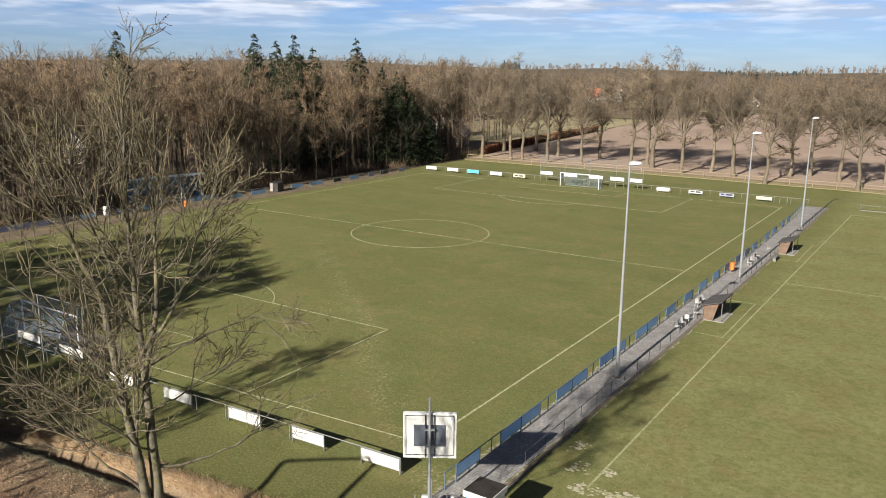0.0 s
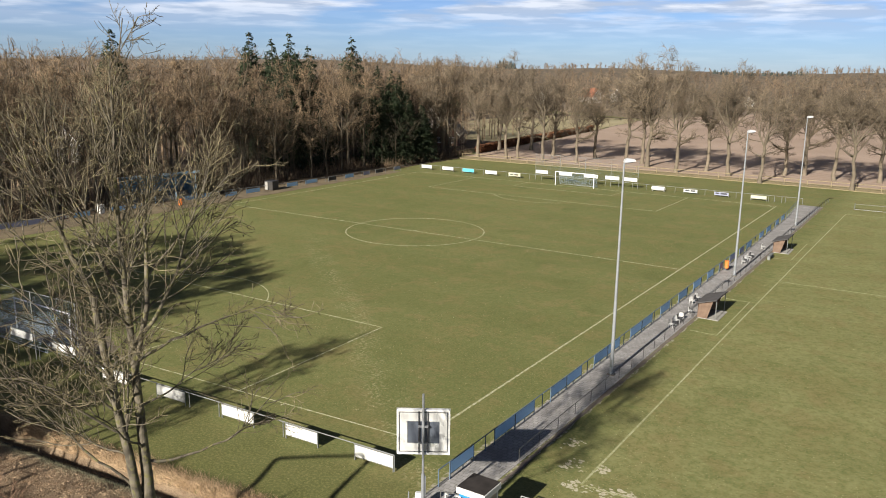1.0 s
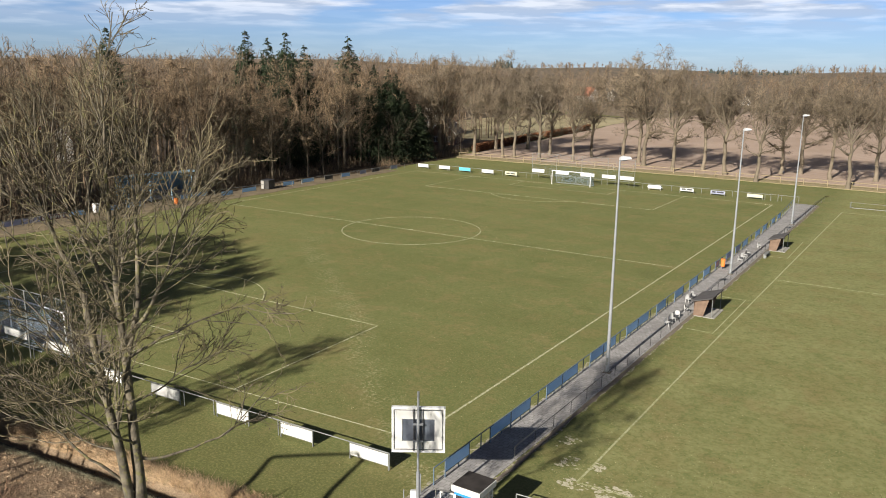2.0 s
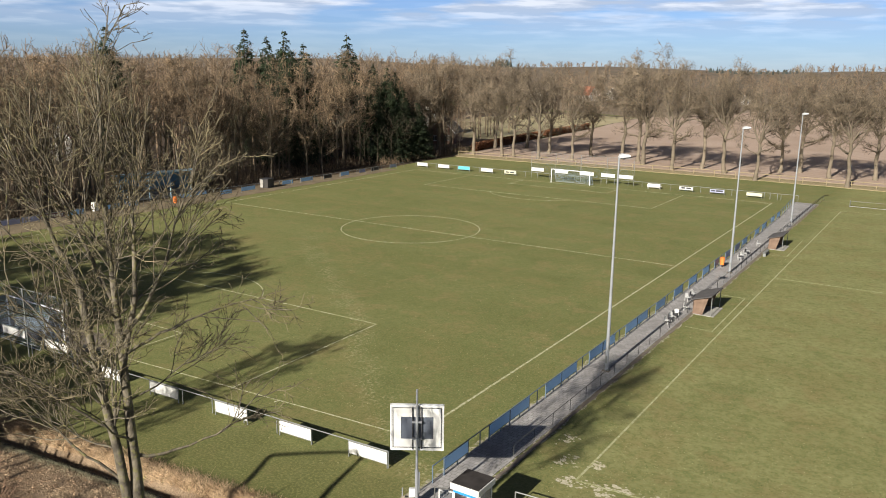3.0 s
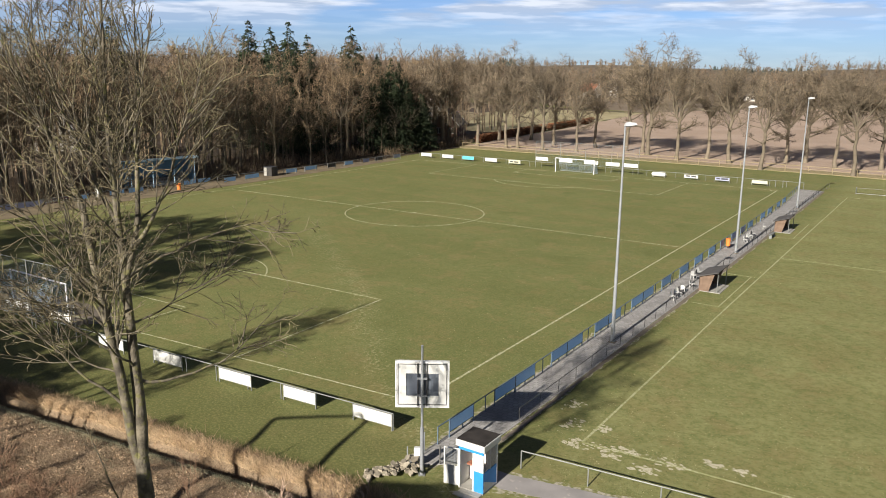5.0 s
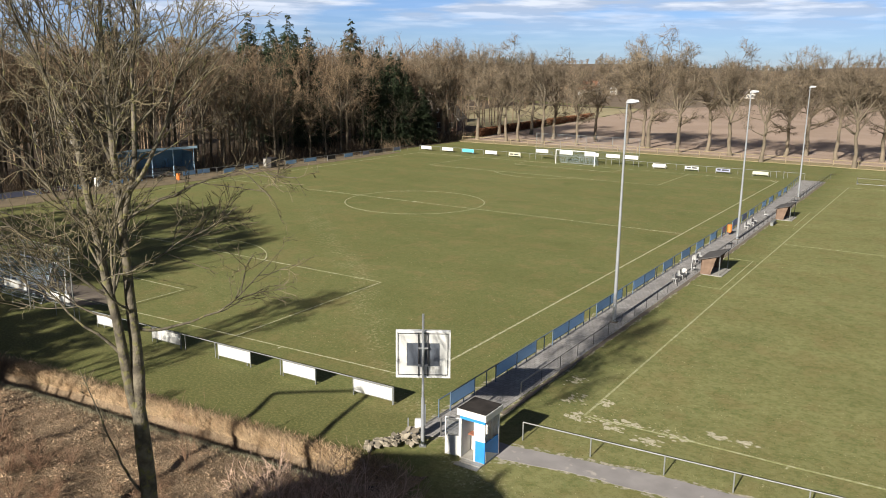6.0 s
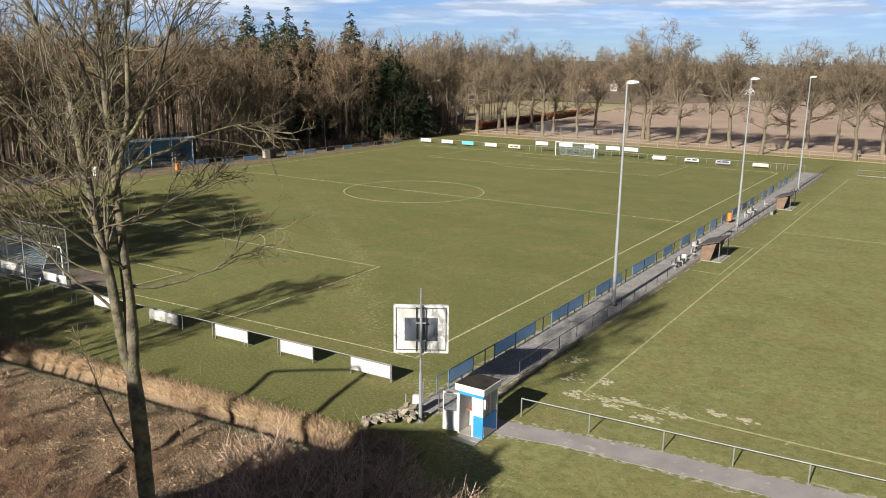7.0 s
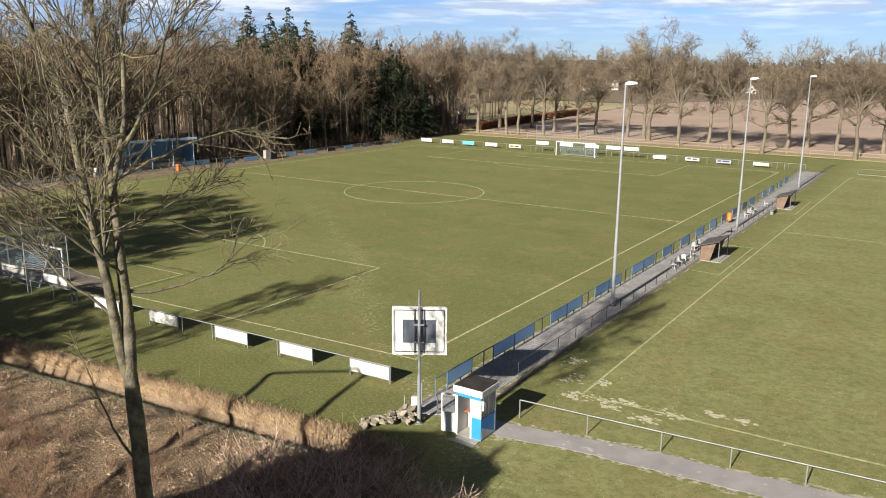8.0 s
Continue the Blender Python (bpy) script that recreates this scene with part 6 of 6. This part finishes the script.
def leaf_litter(n, seed):
    rng = np.random.default_rng(seed)
    x = rng.uniform(-26, 9, n)
    y = -9.6 + 0.101 * x - rng.random(n) * 10
    c = np.stack([x, y, ground_z(x, y) + rng.uniform(0.02, 0.08, n)], 1)
    a, s = unit(rng.normal(size=(n, 3)) * np.array([1, 1, 0.45])), rng.uniform(0.03, 0.085, n)[:, None]
    b = unit(np.cross(a, unit(rng.normal(size=(n, 3)) * 0.5 + np.array([0, 0, 1]))))
    v = np.stack([c - a * s, c + b * s * 0.6, c + a * s, c - b * s * 0.6], 1).reshape(-1, 3)
    me = array_mesh("fallen_leaves", v, [np.arange(4 * n).reshape(-1, 4)])
    solid("fallen_leaves", me, M_LEAF, "fallen brown leaves over rough ground", "leaves", kind="stuff")


leaf_litter(40000, 9)


def shrub_variant(seed, height, m_twig=None):
    m_twig = m_twig or M_SHRUB
    rng = np.random.default_rng(seed)
    n = 16
    a = rng.random(n) * 2 * np.pi
    wide = 0.55 if m_twig is M_SHRUB else 1.15
    d = unit(np.stack([np.cos(a) * wide, np.sin(a) * wide, np.ones(n)], 1) + rng.normal(size=(n, 3)) * 0.12)
    pts = [np.stack([np.cos(a) * 0.15, np.sin(a) * 0.15, np.full(n, -0.05)], 1)]
    size = (height * rng.uniform(0.6, 1.1, n) / 5)[:, None]
    for _ in range(5):
        pts.append(pts[-1] + d * size)
        d = unit(d + rng.normal(size=(n, 3)) * 0.12 + np.array([0, 0, 0.02]))
    p = np.stack(pts, 1)
    r = np.full((n, 1), 0.017 if m_twig is M_SHRUB else 0.023) * np.linspace(1, 0.3, 6)
    l2 = sprout(rng, p, r, 6, 0.2, 1.0, 40, 0.8, 0.011, 1, 4, 0.12, 0.05, 0.4, 0.3)
    l3 = sprout(rng, *l2, 2, 0.15, 1.0, 45, 0.35, 0.006, 1, 2, 0, 0, 0.3, 0.3)
    ob = thing("shrub", "bare reddish shrub beside the ditch" if m_twig is M_SHRUB else "tangle of pale bare shrub stems beside the booth", "shrub", None, "bare shrubs")
    v, f = tubes([(p, r, 4)])
    part("branchwork", array_mesh("branchwork", v, f), m_twig, ob)
    v, f = tubes([(*l2, 3), (*l3, 3)])
    part("crown", array_mesh("crown", v, f), m_twig, ob)
    return ob


shrubs = [shrub_variant(90 + k, 2.0, None if k < 4 else M_SHRUBPALE) for k in range(7)]
SHRUBS = [(5.4, -9.2, 0.5), (6.6, -9.6, 0.6), (5.0, -10.2, 0.9), (6.2, -10.5, 0.95), (7.4, -10.2, 0.85), (3.8, -10.6, 0.9), (4.6, -11.8, 1.0), (6.0, -12.0, 1.0), (7.6, -11.8, 0.95), (3.2, -12.4, 0.95), (8.6, -11.0, 0.8), (4.0, -13.6, 1.05), (5.4, -13.6, 1.1), (7.0, -13.4, 1.05), (8.6, -13.0, 1.0),
          (9.6, -12.0, 0.9)]
SHRUBS_BACK = [(3.0, -15.4, 1.1), (4.6, -15.4, 1.1), (6.4, -15.2, 1.1), (8.2, -15.0, 1.1), (9.8, -14.2, 1.0), (-4.2, -16.4, 0.5), (-5.8, -17.0, 0.55), (1.2, -16.4, 0.7), (-0.8, -17.0, 0.6), (-3, -17.5, 0.6), (-8, -17, 0.5), (-10.5, -16.5, 0.5), (11.0, -13.6, 0.9), (10.6, -16, 1.0), (2.2, -11.2, 0.6), (12.2, -15.2, 0.95), (9.2, -10.0, 0.7), (10.4, -10.8, 0.8), (8.0, -9.6, 0.6)]
SHRUBS += SHRUBS_BACK
rs = random.Random(31)
for _ in range(46):
    x = rs.uniform(-13, 3.5)
    SHRUBS.append((x, -12.6 + 0.101 * x - rs.random() ** 0.8 * 6.5, rs.uniform(0.32, 0.75)))
for k, (x, y, s) in enumerate(SHRUBS):
    copy_thing(shrubs[4 + k % 3 if x > 1.8 else k % 4], pose(x, y, float(ground_z(x, y)), 0, 0, rg.uniform(0, 360)) @ Matrix.Diagonal((s, s, s * rg.uniform(0.85, 1.1) * (1.25 if x > 1.8 and y < -10 else 1), 1)))
for o in shrubs:
    park(o)
sap = shrub_variant(99, 3.6)
sap.matrix_basis = pose(-1.6, -12.0, 0) @ Matrix.Diagonal((0.35, 0.35, 1, 1))


# beech hedge with its brown leaves still on
def hedge(p, q, width, height, n, seed, material, label):
    rng = np.random.default_rng(seed)
    t = rng.random(n)[:, None]
    d = np.array([q[0] - p[0], q[1] - p[1]])
    s = np.array([-d[1], d[0]]) / np.linalg.norm(d)
    c = np.zeros((n, 3))
    c[:, :2] = np.array(p) + d * t + s * (rng.uniform(-1, 1, n) * width / 2)[:, None]
    c[:, 2] = rng.random(n) ** 0.7 * height
    a = unit(rng.normal(size=(n, 3))) * 0.22
    b = unit(np.cross(a, rng.normal(size=(n, 3)))) * 0.14
    v = np.stack([c - a, c + b, c + a, c - b], 1).reshape(-1, 3)
    solid("hedge", array_mesh("hedge", v, [np.arange(4 * n).reshape(-1, 4)]), material, label, "hedge")


hedge((-76.5, 136), (-81, 182), 1.6, 2.0, 9000, 1, M_BROWNHEDGE, "clipped brown beech hedge beside the field")
hedge((-81, 184), (-84, 225), 1.4, 2.0, 5000, 2, M_BROWNHEDGE, "clipped brown beech hedge further along the field")


# tall trees to the south-west, behind, whose high crowns shade the turf
def tall_variant(seed, height, low=0.66, twigs=9, thick=0.058):
    rng = np.random.default_rng(seed)
    tp, trr = stem(rng, height * 0.94, 0.24, 0.05, 8, 0.02)
    l1 = sprout(rng, tp, trr, 32, low, 1.0, 52, 3.2, None, 0.5, 5, 0.1, 0.06, 0.25, 0.5)
    l2 = sprout(rng, *l1, 6, 0.2, 1.0, 48, 1.4, thick, 1, 3, 0.1, 0.05, 0.4, 0.3)
    tw = sprout(rng, *l2, twigs, 0.1, 1.0, 45, 0.8, thick, 1, 2, 0, 0, 0.3, 0.3)
    return bare_tree("tall_tree", "tall tree with a bare trunk and a dense high crown", "tree", [(tp, trr, 7), (*l1, 4)], [(*l2, 3), (*tw, 3)], M_WOODBARK, M_WOODTWIG, "tall trees behind the pitch")


tall = [tall_variant(60, 26.0, 0.66, 5), tall_variant(61, 26.0, 0.66, 5), tall_variant(62, 26.0, 0.5, 5, 0.026)]
TALL = [(-14.6, -26.0, 0.77), (-16.2, -25.0, 0.68), (-13.6, -26.6, 0.72), (-15.4, -27.2, 0.74), (-9.0, -27.0, 0.40), (-5.2, -27.5, 0.37), (-1.5, -28.0, 0.34), (-32.6, -29.4, 1.0), (-34.5, -31.0, 1.0), (-36.2, -27.4, 1.0), (-38.0, -30.5, 0.98), (-39.3, -25.5, 1.0), (-41.0, -29.0, 1.0), (-42.8, -23.0, 1.0), (-44.5, -26.5, 1.0), (-46.4, -20.5, 1.0), (-48.0, -24.5, 1.0)]
TALL += [(-50.2, -20.8, 1.02), (-52.0, -25.0, 1.0), (-54.5, -21.5, 1.0), (-57.0, -26.0, 1.0), (-59.0, -24.0, 1.0), (-62.0, -29.0, 1.0), (-47.0, -30.5, 0.95), (-52.0, -31.5, 0.95), (-43.0, -34.0, 0.95), (-37.0, -36.0, 0.95), (-57.5, -33.0, 0.9), (-64.0, -36.0, 1.0), (-33.5, -36.5, 0.9), (-66.0, -31.0, 0.95)]
TALL += [(-34.5, -44.0, 1.0), (-37.5, -42.5, 1.0), (-40.5, -41.0, 1.0), (-43.5, -39.5, 1.0), (-47.0, -38.5, 1.0), (-50.5, -38.0, 1.0), (-40.0, -47.0, 1.0), (-45.0, -45.0, 1.0), (-55.0, -41.0, 1.0), (-60.0, -40.0, 1.0),
        (-17.6, -41.5, 0.66), (-20.2, -40.5, 0.72), (-22.6, -42.0, 0.76), (-24.4, -40.0, 0.74), (-26.8, -41.5, 0.78), (-28.8, -40.0, 0.76), (-30.6, -42.0, 0.8), (-23.0, -37.0, 0.62), (-27.5, -37.0, 0.64)]
for k, (x, y, s) in enumerate(TALL):
    w = 0.8 if k < 7 else 1.0
    copy_thing(tall[2 if k < 7 else k % 2], pose(x, y, 0, 0, 0, rg.uniform(0, 360)) @ Matrix.Diagonal((s * w, s * w, s, 1)))
for o in tall:
    park(o)
# two unseen limbs, added and bent so their shadow arches over the turf's end
g = Geo()
for pts, r in (([(3.4, -26, 0), (2.2, -26, 6), (1.0, -26, 8.5), (-0.15, -26, 10.4), (-0.95, -26, 12.3)], 0.2), ([(-0.6, -26.3, 0), (-1.8, -26.3, 5.5), (-3.15, -26.3, 8.4), (-4.1, -26.3, 9.9), (-4.95, -26.3, 10.9), (-3.4, -26.2, 11.5), (-0.95, -26.1, 12.35)], 0.19)):
    for k in range(len(pts) - 1):
        g.rod(pts[k], pts[k + 1], r * (1 - 0.1 * k), r * (1 - 0.1 * (k + 1)), 8)
solid("leaning_trunk", g, M_BARK, "two unseen bent limbs added to cast an arched shadow", "tree")
